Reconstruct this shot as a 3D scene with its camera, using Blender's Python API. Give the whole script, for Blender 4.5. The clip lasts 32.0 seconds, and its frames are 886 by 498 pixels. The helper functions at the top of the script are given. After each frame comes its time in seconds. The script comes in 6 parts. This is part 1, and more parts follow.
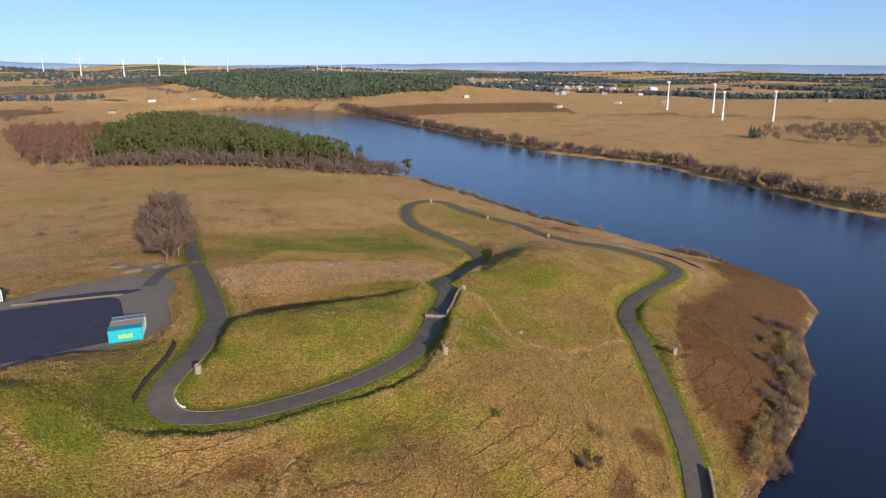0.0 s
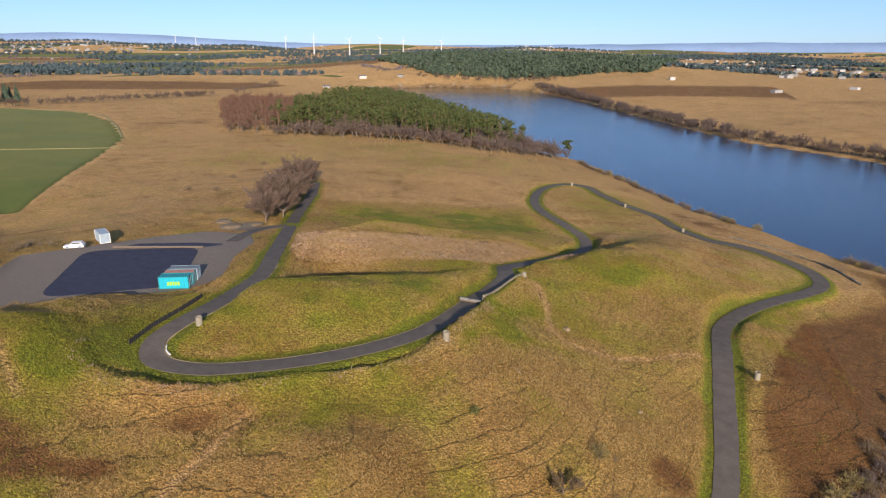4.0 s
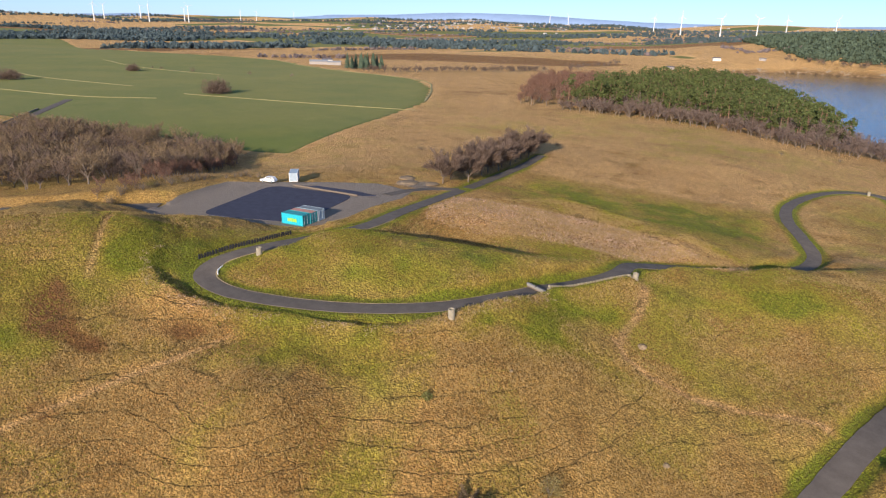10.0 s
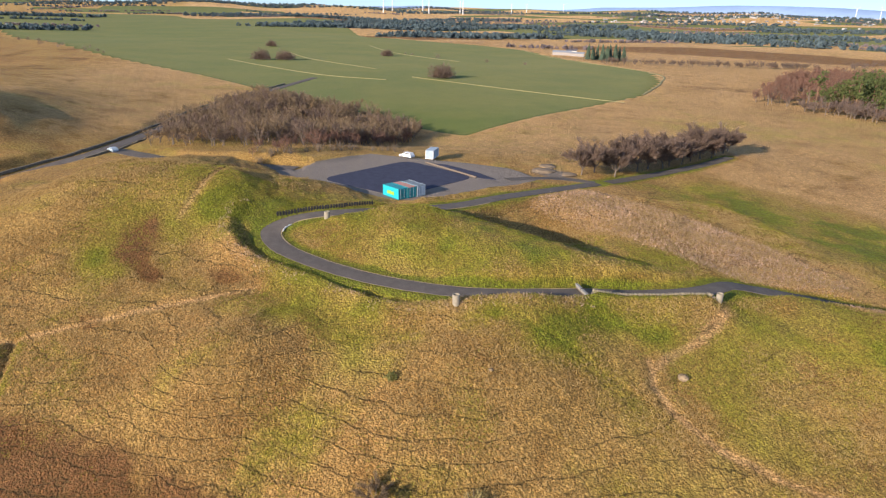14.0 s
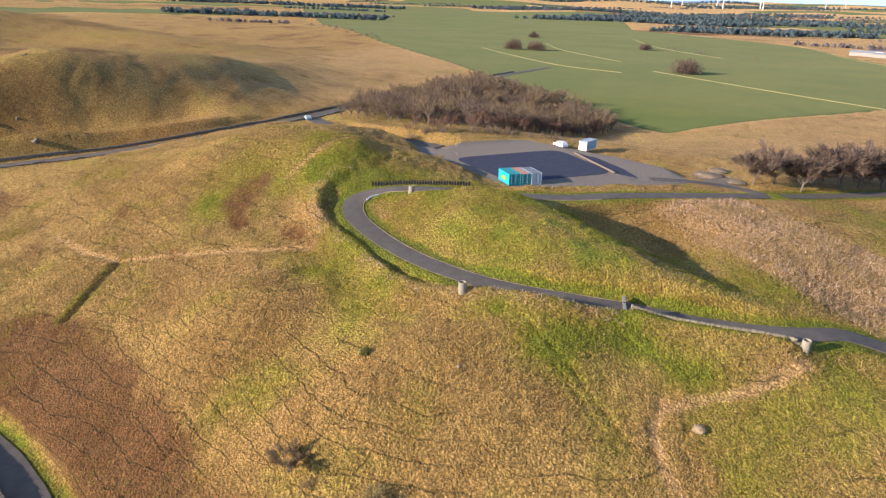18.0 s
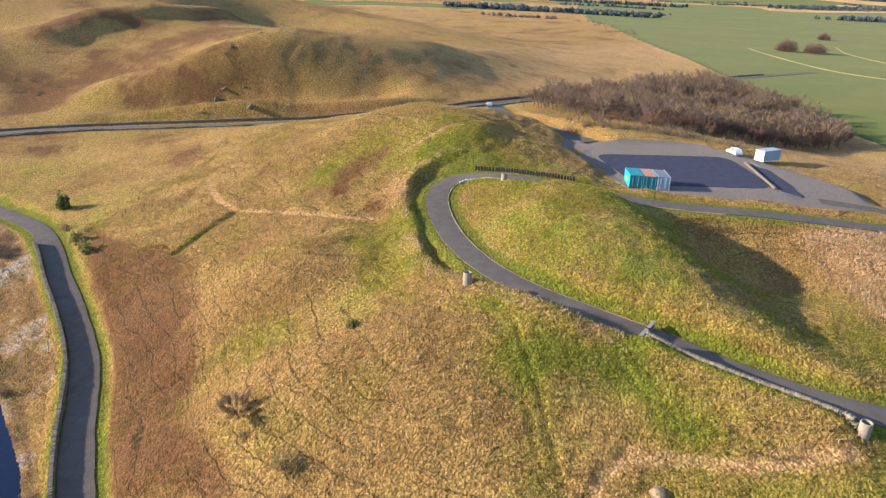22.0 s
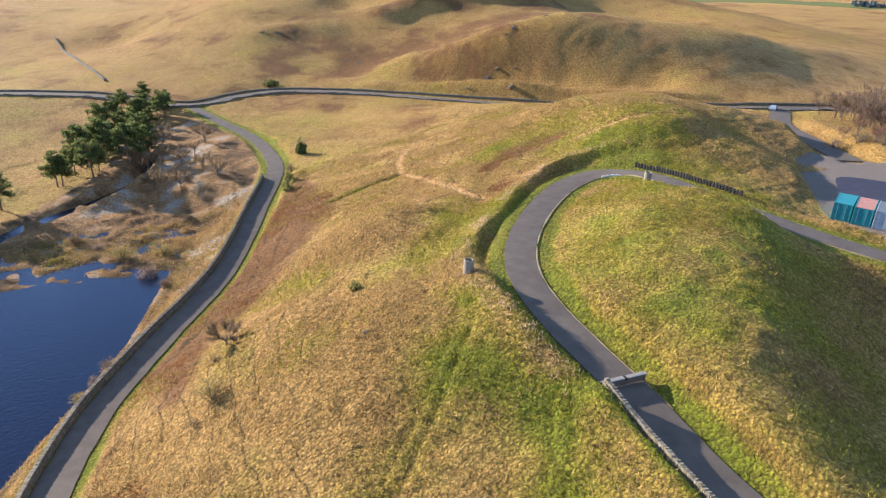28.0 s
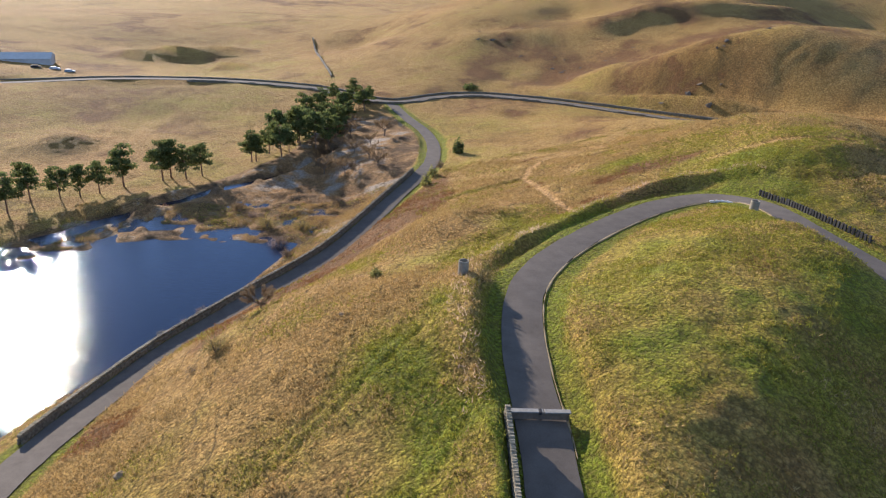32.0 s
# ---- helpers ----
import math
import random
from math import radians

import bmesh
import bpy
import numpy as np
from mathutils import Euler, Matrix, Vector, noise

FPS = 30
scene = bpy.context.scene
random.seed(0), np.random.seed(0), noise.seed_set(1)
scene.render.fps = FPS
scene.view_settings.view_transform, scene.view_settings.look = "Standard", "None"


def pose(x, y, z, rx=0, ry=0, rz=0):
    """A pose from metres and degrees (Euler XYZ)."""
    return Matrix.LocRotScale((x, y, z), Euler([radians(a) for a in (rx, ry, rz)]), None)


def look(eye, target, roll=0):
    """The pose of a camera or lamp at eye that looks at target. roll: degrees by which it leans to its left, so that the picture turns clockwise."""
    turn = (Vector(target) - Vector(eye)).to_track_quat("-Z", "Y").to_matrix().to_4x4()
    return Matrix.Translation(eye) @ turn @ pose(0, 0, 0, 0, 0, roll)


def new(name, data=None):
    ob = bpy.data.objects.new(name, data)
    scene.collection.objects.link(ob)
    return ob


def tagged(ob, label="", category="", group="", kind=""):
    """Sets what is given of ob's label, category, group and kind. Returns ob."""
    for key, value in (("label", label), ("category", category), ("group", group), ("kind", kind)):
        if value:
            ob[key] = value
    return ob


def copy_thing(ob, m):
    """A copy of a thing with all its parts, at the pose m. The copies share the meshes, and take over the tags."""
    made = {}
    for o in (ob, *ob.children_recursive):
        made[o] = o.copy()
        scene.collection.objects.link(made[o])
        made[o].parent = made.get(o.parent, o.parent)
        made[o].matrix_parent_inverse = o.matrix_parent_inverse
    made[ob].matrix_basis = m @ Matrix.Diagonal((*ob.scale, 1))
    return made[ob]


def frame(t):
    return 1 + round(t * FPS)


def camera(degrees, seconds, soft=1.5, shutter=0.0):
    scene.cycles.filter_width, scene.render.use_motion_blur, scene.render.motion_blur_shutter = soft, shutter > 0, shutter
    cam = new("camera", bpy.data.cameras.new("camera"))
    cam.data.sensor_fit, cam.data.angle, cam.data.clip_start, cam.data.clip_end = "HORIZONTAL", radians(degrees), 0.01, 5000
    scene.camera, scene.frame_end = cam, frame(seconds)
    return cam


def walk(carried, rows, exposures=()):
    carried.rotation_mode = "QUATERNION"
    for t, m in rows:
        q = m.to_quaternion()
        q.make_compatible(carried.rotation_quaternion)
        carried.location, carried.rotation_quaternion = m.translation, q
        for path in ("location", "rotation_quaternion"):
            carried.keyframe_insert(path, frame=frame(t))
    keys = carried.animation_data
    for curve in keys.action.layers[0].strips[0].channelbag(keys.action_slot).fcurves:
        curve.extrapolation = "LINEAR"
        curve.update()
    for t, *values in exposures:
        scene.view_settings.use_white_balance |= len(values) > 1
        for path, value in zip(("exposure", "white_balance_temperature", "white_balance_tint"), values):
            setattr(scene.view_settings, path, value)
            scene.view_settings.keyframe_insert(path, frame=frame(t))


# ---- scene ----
cam = camera(68.2, 32.0, 1.25)
METRES, EYE, TILT, LEAN, TURN = 253.0, 76.0, -15.3, 0.0, 0.0
ROWS = [
    (0.0, 0.0, 0.0, 0.0, 0.0, 0.0, -0.0),
    (0.5, 0.0164, 0.0046, -0.0001, 2.1, -0.2, -0.58),
    (1.0, 0.0314, 0.0095, -0.0, 4.04, -0.43, -1.16),
    (1.5, 0.0476, 0.0154, 0.0002, 6.23, -0.72, -1.78),
    (2.0, 0.0637, 0.0215, 0.0008, 8.47, -1.04, -2.43),
    (2.5, 0.0795, 0.0282, 0.0012, 10.74, -1.33, -3.09),
    (3.0, 0.094, 0.0348, 0.0017, 12.84, -1.63, -3.68),
    (3.5, 0.1094, 0.0423, 0.0024, 15.12, -1.98, -4.32),
    (5.5, 0.1682, 0.076, 0.0061, 24.57, -3.44, -6.91),
    (6.0, 0.1823, 0.0861, 0.0075, 27.0, -3.87, -7.55),
    (6.5, 0.1959, 0.0968, 0.0091, 29.53, -4.38, -8.24),
    (7.0, 0.2081, 0.1073, 0.0105, 31.9, -4.83, -8.79),
    (7.5, 0.2209, 0.1193, 0.0123, 34.49, -5.36, -9.42),
    (8.0, 0.233, 0.1319, 0.0143, 37.13, -5.94, -10.04),
    (8.5, 0.2446, 0.1449, 0.0162, 39.78, -6.54, -10.65),
    (9.0, 0.2549, 0.1575, 0.0183, 42.22, -7.1, -11.15),
    (9.5, 0.2652, 0.1716, 0.0205, 44.94, -7.77, -11.74),
    (10.0, 0.275, 0.1861, 0.023, 47.71, -8.48, -12.29),
    (10.5, 0.2841, 0.2009, 0.0255, 50.53, -9.22, -12.86),
    (11.0, 0.292, 0.2151, 0.0276, 53.14, -9.86, -13.31),
    (11.5, 0.3, 0.2309, 0.03, 56.04, -10.6, -13.75),
    (12.0, 0.3071, 0.2469, 0.0326, 58.88, -11.37, -14.21),
    (12.5, 0.3136, 0.2634, 0.0354, 61.83, -12.15, -14.59),
    (13.0, 0.3186, 0.2785, 0.0383, 64.57, -12.92, -14.95),
    (13.5, 0.3234, 0.2953, 0.0414, 67.58, -13.71, -15.29),
    (14.0, 0.3273, 0.3118, 0.0445, 70.53, -14.57, -15.65),
    (14.5, 0.3303, 0.3286, 0.0472, 73.5, -15.38, -15.93),
    (16.5, 0.3314, 0.3965, 0.0587, 85.81, -19.1, -16.64),
    (17.0, 0.3299, 0.4119, 0.062, 88.72, -19.99, -16.74),
    (17.5, 0.3274, 0.4285, 0.0653, 91.85, -20.94, -16.8),
    (18.0, 0.324, 0.445, 0.0686, 95.07, -21.93, -16.81),
    (18.5, 0.3198, 0.4612, 0.0718, 98.3, -22.9, -16.8),
    (19.0, 0.3153, 0.4758, 0.0746, 101.28, -23.76, -16.73),
    (19.5, 0.3098, 0.4911, 0.0774, 104.44, -24.67, -16.62),
    (20.0, 0.3036, 0.506, 0.08, 107.55, -25.57, -16.46),
    (20.5, 0.2967, 0.5202, 0.0825, 110.65, -26.48, -16.26),
    (21.0, 0.2898, 0.5326, 0.0846, 113.46, -27.29, -16.03),
    (21.5, 0.2815, 0.5453, 0.0867, 116.47, -28.14, -15.75),
    (22.0, 0.2734, 0.5563, 0.0886, 119.17, -28.88, -15.47),
    (22.5, 0.2642, 0.5676, 0.0904, 122.02, -29.66, -15.14),
    (23.0, 0.2553, 0.5774, 0.0917, 124.65, -30.36, -14.79),
    (23.5, 0.2453, 0.5874, 0.093, 127.45, -31.11, -14.37),
    (24.0, 0.2353, 0.5966, 0.0943, 130.13, -31.78, -13.96),
    (24.5, 0.2252, 0.6053, 0.0954, 132.78, -32.4, -13.5),
    (26.5, 0.1832, 0.6333, 0.0984, 143.06, -34.64, -11.63),
    (27.0, 0.1722, 0.6387, 0.0986, 145.49, -35.15, -11.1),
    (27.5, 0.1598, 0.644, 0.0986, 148.27, -35.7, -10.48),
    (28.0, 0.1471, 0.6488, 0.0984, 151.09, -36.22, -9.85),
    (28.5, 0.1342, 0.6531, 0.0981, 153.9, -36.62, -9.19),
    (29.0, 0.1225, 0.6567, 0.0977, 156.46, -36.93, -8.58),
    (29.5, 0.1098, 0.6601, 0.0974, 159.22, -37.22, -7.91),
    (30.0, 0.0972, 0.6632, 0.0972, 161.96, -37.47, -7.21),
    (30.5, 0.085, 0.6662, 0.0973, 164.72, -37.68, -6.52),
    (31.0, 0.0739, 0.6688, 0.0974, 167.24, -37.78, -5.87),
    (31.5, 0.0619, 0.6716, 0.0974, 169.93, -37.78, -5.16),
    (32.0, 0.0501, 0.6743, 0.0974, 172.57, -37.73, -4.46),
]
walk(cam, [(t, pose(0, 0, EYE, TILT, LEAN, TURN) @ pose(METRES * x, METRES * y, METRES * z, 90 + pitch, roll, yaw)) for t, x, y, z, yaw, pitch, roll in ROWS],
     exposures=[(0.0, 0.42, 6500, 10), (6.0, 0.54, 6550, 10), (13.0, 0.84, 6500, 10), (20.0, 1.22, 6400, 10), (28.0, 1.42, 6250, 10), (32.0, 1.05, 6200, 10)])

# ---- light: low winter sun from the south-east, clear sky ----
SUN_AZ, SUN_EL = -62.5, 17.0          # degrees; azimuth counted from +x towards +y
world = bpy.data.worlds.new("sky")
scene.world = world
world.use_nodes = True
wn = world.node_tree
sky = wn.nodes.new("ShaderNodeTexSky")
sky.sky_type = 'NISHITA'
sky.sun_disc = False
sky.sun_elevation = radians(SUN_EL)
sky.sun_rotation = radians(90 - SUN_AZ)
sky.air_density, sky.dust_density, sky.ozone_density = 0.9, 0.3, 5.0
sky.altitude = 900
cool = wn.nodes.new("ShaderNodeMix")      # the clear blue-white of a hazy winter noon
cool.data_type, cool.blend_type = 'RGBA', 'MULTIPLY'
cool.inputs[0].default_value, cool.inputs[7].default_value = 1.0, (0.86, 0.94, 1.14, 1)
wn.links.new(sky.outputs[0], cool.inputs[6])
veil = wn.nodes.new("ShaderNodeMix")      # thin high haze over the whole sky
veil.data_type = 'RGBA'
veil.inputs[0].default_value, veil.inputs[7].default_value = 0.32, (3.8, 5.0, 6.8, 1)
wn.links.new(cool.outputs[2], veil.inputs[6])
wn.links.new(veil.outputs[2], wn.nodes["Background"].inputs[0])
wn.nodes["Background"].inputs[1].default_value = 0.10
sun = new("sun", bpy.data.lights.new("sun", 'SUN'))
sun.data.energy, sun.data.angle, sun.data.color = 5.0, radians(0.6), (1.0, 0.865, 0.74)
sun.matrix_world = look((0, 0, 400), (-math.cos(radians(SUN_AZ)) * 100, -math.sin(radians(SUN_AZ)) * 100, 400 - 100 * math.tan(radians(SUN_EL))))


# ---- materials ----
def material(name, rough=0.9, metal=0.0, spec=0.3):
    m = bpy.data.materials.new(name)
    m.use_nodes = True
    b = m.node_tree.nodes["Principled BSDF"]
    b.inputs["Roughness"].default_value, b.inputs["Metallic"].default_value = rough, metal
    b.inputs["Specular IOR Level"].default_value = spec
    return m, m.node_tree, b


def noise_node(nt, scale, detail=4.0, rough=0.6, coords=None, dist=0.0):
    n = nt.nodes.new("ShaderNodeTexNoise")
    n.inputs["Scale"].default_value, n.inputs["Detail"].default_value = scale, detail
    n.inputs["Roughness"].default_value, n.inputs["Distortion"].default_value = rough, dist
    if coords is None:
        coords = nt.nodes.new("ShaderNodeTexCoord").outputs["Object"]
    nt.links.new(coords, n.inputs["Vector"])
    return n.outputs["Fac"]


def ramp(nt, fac, stops):
    r = nt.nodes.new("ShaderNodeValToRGB")
    while len(r.color_ramp.elements) < len(stops):
        r.color_ramp.elements.new(0.5)
    for e, (p, c) in zip(r.color_ramp.elements, stops):
        e.position, e.color = p, (*c, 1) if len(c) == 3 else c
    nt.links.new(fac, r.inputs[0])
    return r.outputs["Color"]


def socket(nt, where, value):
    if isinstance(value, (int, float)):
        where.default_value = value
    elif isinstance(value, tuple):
        where.default_value = (*value, 1)
    else:
        nt.links.new(value, where)


def mix(nt, fac, a, b, how='MIX'):
    n = nt.nodes.new("ShaderNodeMix")
    n.data_type, n.blend_type = 'RGBA', how
    socket(nt, n.inputs[0], fac)
    socket(nt, n.inputs[6], a)
    socket(nt, n.inputs[7], b)
    return n.outputs[2]


def calc(nt, op, a, b=0.0, c=None, clamp=False):
    n = nt.nodes.new("ShaderNodeMath")
    n.operation, n.use_clamp = op, clamp
    for i, v in enumerate((a, b) if c is None else (a, b, c)):
        socket(nt, n.inputs[i], v)
    return n.outputs[0]


def bump(nt, bsdf, height, strength=0.5, dist=0.1):
    b = nt.nodes.new("ShaderNodeBump")
    b.inputs["Strength"].default_value, b.inputs["Distance"].default_value = strength, dist
    nt.links.new(height, b.inputs["Height"])
    nt.links.new(b.outputs[0], bsdf.inputs["Normal"])


def plain(name, colour, rough=0.8, scale=3.0, amount=0.25, metal=0.0, spec=0.3, relief=0.0, per_object=0.0, per_island=0.0, leaf=0.0):
    """A surface of one paint or stuff, with stains and grain at two scales."""
    m, nt, b = material(name, rough, metal, spec)
    big, fine = noise_node(nt, scale), noise_node(nt, scale * 9, 3.0)
    dark, light = tuple(c * (1 - amount) for c in colour), tuple(min(1, c * (1 + amount)) for c in colour)
    col = ramp(nt, big, [(0.3, dark), (0.7, light)])
    col = mix(nt, 0.35, col, ramp(nt, fine, [(0.3, dark), (0.7, light)]))
    if per_object:
        info = nt.nodes.new("ShaderNodeObjectInfo")
        col = mix(nt, 1.0, col, ramp(nt, info.outputs["Random"], [(0, (1 - per_object,) * 3), (1, (1, 1, 1))]), 'MULTIPLY')
    if per_island:
        geo = nt.nodes.new("ShaderNodeNewGeometry")
        col = mix(nt, 1.0, col, ramp(nt, geo.outputs["Random Per Island"], [(0, (1 - per_island,) * 3), (1, (1, 1, 1))]), 'MULTIPLY')
    nt.links.new(col, b.inputs["Base Color"])
    if relief:
        bump(nt, b, fine, 0.6, relief)
    if leaf:
        thin, both = nt.nodes.new("ShaderNodeBsdfTranslucent"), nt.nodes.new("ShaderNodeMixShader")
        nt.links.new(col, thin.inputs[0])
        both.inputs[0].default_value = leaf
        nt.links.new(b.outputs[0], both.inputs[1])
        nt.links.new(thin.outputs[0], both.inputs[2])
        nt.links.new(both.outputs[0], nt.nodes["Material Output"].inputs[0])
    return m


def ground_material():
    """Rough winter grassland; the attributes say which plants grow where."""
    m, nt, b = material("moor_ground", 0.95, 0, 0.12)
    b.inputs["Sheen Weight"].default_value, b.inputs["Sheen Roughness"].default_value = 0.07, 0.5
    b.inputs["Sheen Tint"].default_value = (0.95, 0.72, 0.42, 1)
    xy = nt.nodes.new("ShaderNodeTexCoord").outputs["Object"]
    one, two = nt.nodes.new("ShaderNodeAttribute"), nt.nodes.new("ShaderNodeAttribute")
    one.attribute_name, two.attribute_name = "plants", "soils"
    s1, s2 = nt.nodes.new("ShaderNodeSeparateColor"), nt.nodes.new("ShaderNodeSeparateColor")
    nt.links.new(one.outputs["Color"], s1.inputs[0])
    nt.links.new(two.outputs["Color"], s2.inputs[0])
    fine = noise_node(nt, 3.1, 6, 0.75, xy)
    tuft = noise_node(nt, 1.25, 5, 0.68, xy, 0.25)
    patch = noise_node(nt, 0.10, 5, 0.62, xy, 0.4)
    wide = noise_node(nt, 0.016, 5, 0.6, xy)
    grain = calc(nt, 'ADD', calc(nt, 'MULTIPLY', tuft, 0.65), calc(nt, 'MULTIPLY_ADD', fine, 1.05, -0.35))
    straw = ramp(nt, grain, [(0.22, (0.21, 0.110, 0.024)), (0.42, (0.40, 0.238, 0.066)), (0.60, (0.53, 0.326, 0.100)), (0.82, (0.69, 0.455, 0.175))])
    tan = ramp(nt, grain, [(0.25, (0.31, 0.150, 0.044)), (0.5, (0.49, 0.262, 0.088)), (0.75, (0.61, 0.350, 0.135))])
    straw = mix(nt, calc(nt, 'MULTIPLY', ramp(nt, wide, [(0.45, (0, 0, 0)), (0.62, (1, 1, 1))]), 0.55), straw, tan)
    green = ramp(nt, grain, [(0.22, (0.120, 0.112, 0.010)), (0.5, (0.325, 0.280, 0.028)), (0.8, (0.52, 0.425, 0.080))])
    brack = ramp(nt, grain, [(0.22, (0.092, 0.040, 0.014)), (0.5, (0.215, 0.098, 0.034)), (0.8, (0.34, 0.172, 0.066))])
    past = mix(nt, 0.5, ramp(nt, patch, [(0.3, (0.030, 0.078, 0.006)), (0.7, (0.062, 0.108, 0.012))]), ramp(nt, wide, [(0.35, (0.030, 0.078, 0.008)), (0.65, (0.092, 0.108, 0.016))]))
    lush = ramp(nt, grain, [(0.25, (0.105, 0.142, 0.008)), (0.75, (0.275, 0.290, 0.024))])
    grit = ramp(nt, fine, [(0.3, (0.15, 0.125, 0.108)), (0.7, (0.25, 0.215, 0.180))])
    pale = ramp(nt, grain, [(0.25, (0.38, 0.206, 0.070)), (0.5, (0.60, 0.355, 0.140)), (0.75, (0.75, 0.480, 0.215))])
    marsh = ramp(nt, patch, [(0.3, (0.07, 0.048, 0.030)), (0.45, (0.22, 0.125, 0.060)), (0.54, (0.40, 0.225, 0.090)), (0.64, (0.44, 0.37, 0.29))])

    def where(mask, lo, hi, rough=0.6):
        raised = calc(nt, 'ADD', mask, calc(nt, 'MULTIPLY', calc(nt, 'SUBTRACT', patch, 0.5), rough * 2.2))
        raised = calc(nt, 'ADD', raised, calc(nt, 'MULTIPLY', calc(nt, 'SUBTRACT', fine, 0.5), rough * 0.9))
        return ramp(nt, raised, [(lo, (0, 0, 0)), (hi, (1, 1, 1))])
    col = mix(nt, where(s2.outputs[1], 0.40, 0.70, 0.5), straw, pale)
    col = mix(nt, where(s1.outputs[0], 0.24, 0.95, 0.7), col, green)
    col = mix(nt, where(s1.outputs[0], 0.80, 1.15, 0.35), col, lush)
    col = mix(nt, where(s1.outputs[1], 0.34, 0.74, 0.7), col, brack)
    col = mix(nt, where(s2.outputs[2], 0.40, 0.60, 0.4), col, marsh)
    rough_tone = calc(nt, 'ADD', calc(nt, 'MULTIPLY', patch, 0.6), calc(nt, 'MULTIPLY', noise_node(nt, 0.035, 6, 0.7, xy, 0.8), 0.7))
    col = mix(nt, 0.75, col, mix(nt, 1.0, col, ramp(nt, rough_tone, [(0.48, (0.62, 0.56, 0.50)), (0.62, (1.0, 1.0, 1.0)), (0.80, (1.20, 1.22, 1.26))]), 'MULTIPLY'))
    col = mix(nt, where(s1.outputs[2], 0.45, 0.55, 0.05), col, past)
    col = mix(nt, where(s2.outputs[0], 0.40, 0.60, 0.3), col, grit)

    def shaken(amount, scale, detail=3.0):
        """The place, pushed about by noise."""
        wob, far, add = nt.nodes.new("ShaderNodeTexNoise"), nt.nodes.new("ShaderNodeVectorMath"), nt.nodes.new("ShaderNodeVectorMath")
        wob.inputs["Scale"].default_value, wob.inputs["Detail"].default_value = scale, detail
        far.operation, add.operation = 'SCALE', 'ADD'
        far.inputs["Scale"].default_value = amount
        nt.links.new(xy, wob.inputs["Vector"])
        nt.links.new(wob.outputs["Color"], far.inputs[0])
        nt.links.new(xy, add.inputs[0])
        nt.links.new(far.outputs[0], add.inputs[1])
        return add.outputs[0]

    def cells(vector, scale, feature):
        n = nt.nodes.new("ShaderNodeTexVoronoi")
        n.feature = feature
        n.inputs["Scale"].default_value = scale
        nt.links.new(vector, n.inputs["Vector"])
        return n
    # single tussocks, each of its own tone, with shade between them painted dark
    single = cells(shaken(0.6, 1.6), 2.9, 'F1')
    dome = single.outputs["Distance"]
    tone = nt.nodes.new("ShaderNodeSeparateColor")
    nt.links.new(single.outputs["Color"], tone.inputs[0])
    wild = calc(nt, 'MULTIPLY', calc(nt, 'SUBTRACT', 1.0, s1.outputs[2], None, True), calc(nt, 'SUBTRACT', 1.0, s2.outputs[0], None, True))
    col = mix(nt, calc(nt, 'MULTIPLY', wild, 0.8), col, mix(nt, 1.0, col, ramp(nt, tone.outputs[0], [(0.0, (0.60, 0.57, 0.54)), (0.55, (1.0, 1.0, 1.0)), (1.0, (1.30, 1.28, 1.24))]), 'MULTIPLY'))
    blades = noise_node(nt, 8.0, 3, 0.7, xy, 0.3)
    col = mix(nt, calc(nt, 'MULTIPLY', wild, 0.9), col, mix(nt, 1.0, col, ramp(nt, blades, [(0.30, (0.50, 0.47, 0.42)), (0.52, (1.0, 1.0, 1.0)), (0.70, (1.38, 1.36, 1.32))]), 'MULTIPLY'))
    # occlusion between the tussocks, mixed into the base colour
    gap_shade = ramp(nt, calc(nt, 'ADD', dome, calc(nt, 'MULTIPLY', calc(nt, 'SUBTRACT', fine, 0.5), 0.9)), [(0.42, (0, 0, 0)), (0.70, (1, 1, 1))])
    gap = calc(nt, 'MULTIPLY', calc(nt, 'MULTIPLY', gap_shade, wild), 0.5)
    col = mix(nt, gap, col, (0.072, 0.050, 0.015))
    # narrow animal trods: along the slope, and a net of cracks through the rough grass
    split = nt.nodes.new("ShaderNodeSeparateXYZ")
    nt.links.new(xy, split.inputs[0])
    level = calc(nt, 'ADD', calc(nt, 'MULTIPLY', split.outputs[2], 0.62), calc(nt, 'MULTIPLY', noise_node(nt, 0.05, 2, 0.5, xy), 2.6))
    level = calc(nt, 'ADD', level, calc(nt, 'MULTIPLY', noise_node(nt, 0.6, 4, 0.65, xy), 0.35))
    vein = calc(nt, 'ABSOLUTE', calc(nt, 'SUBTRACT', calc(nt, 'FRACT', level), 0.5))
    vein = ramp(nt, vein, [(0.018, (1, 1, 1)), (0.05, (0, 0, 0))])
    net = ramp(nt, cells(shaken(3.4, 0.22, 5.0), 0.20, 'DISTANCE_TO_EDGE').outputs["Distance"], [(0.004, (1, 1, 1)), (0.024, (0, 0, 0))])
    broken = ramp(nt, noise_node(nt, 0.16, 4, 0.6, xy), [(0.50, (0, 0, 0)), (0.60, (1, 1, 1))])
    lines = calc(nt, 'MULTIPLY', calc(nt, 'MAXIMUM', vein, calc(nt, 'MULTIPLY', net, broken)), one.outputs["Alpha"])
    trod = calc(nt, 'MULTIPLY', calc(nt, 'MULTIPLY', lines, wild), calc(nt, 'MULTIPLY', ramp(nt, calc(nt, 'ADD', calc(nt, 'MULTIPLY', wide, 0.6), calc(nt, 'MULTIPLY', patch, 0.4)), [(0.40, (0, 0, 0)), (0.52, (1, 1, 1))]), 0.62))
    col = mix(nt, trod, col, (0.042, 0.030, 0.010))
    nt.links.new(col, b.inputs["Base Color"])
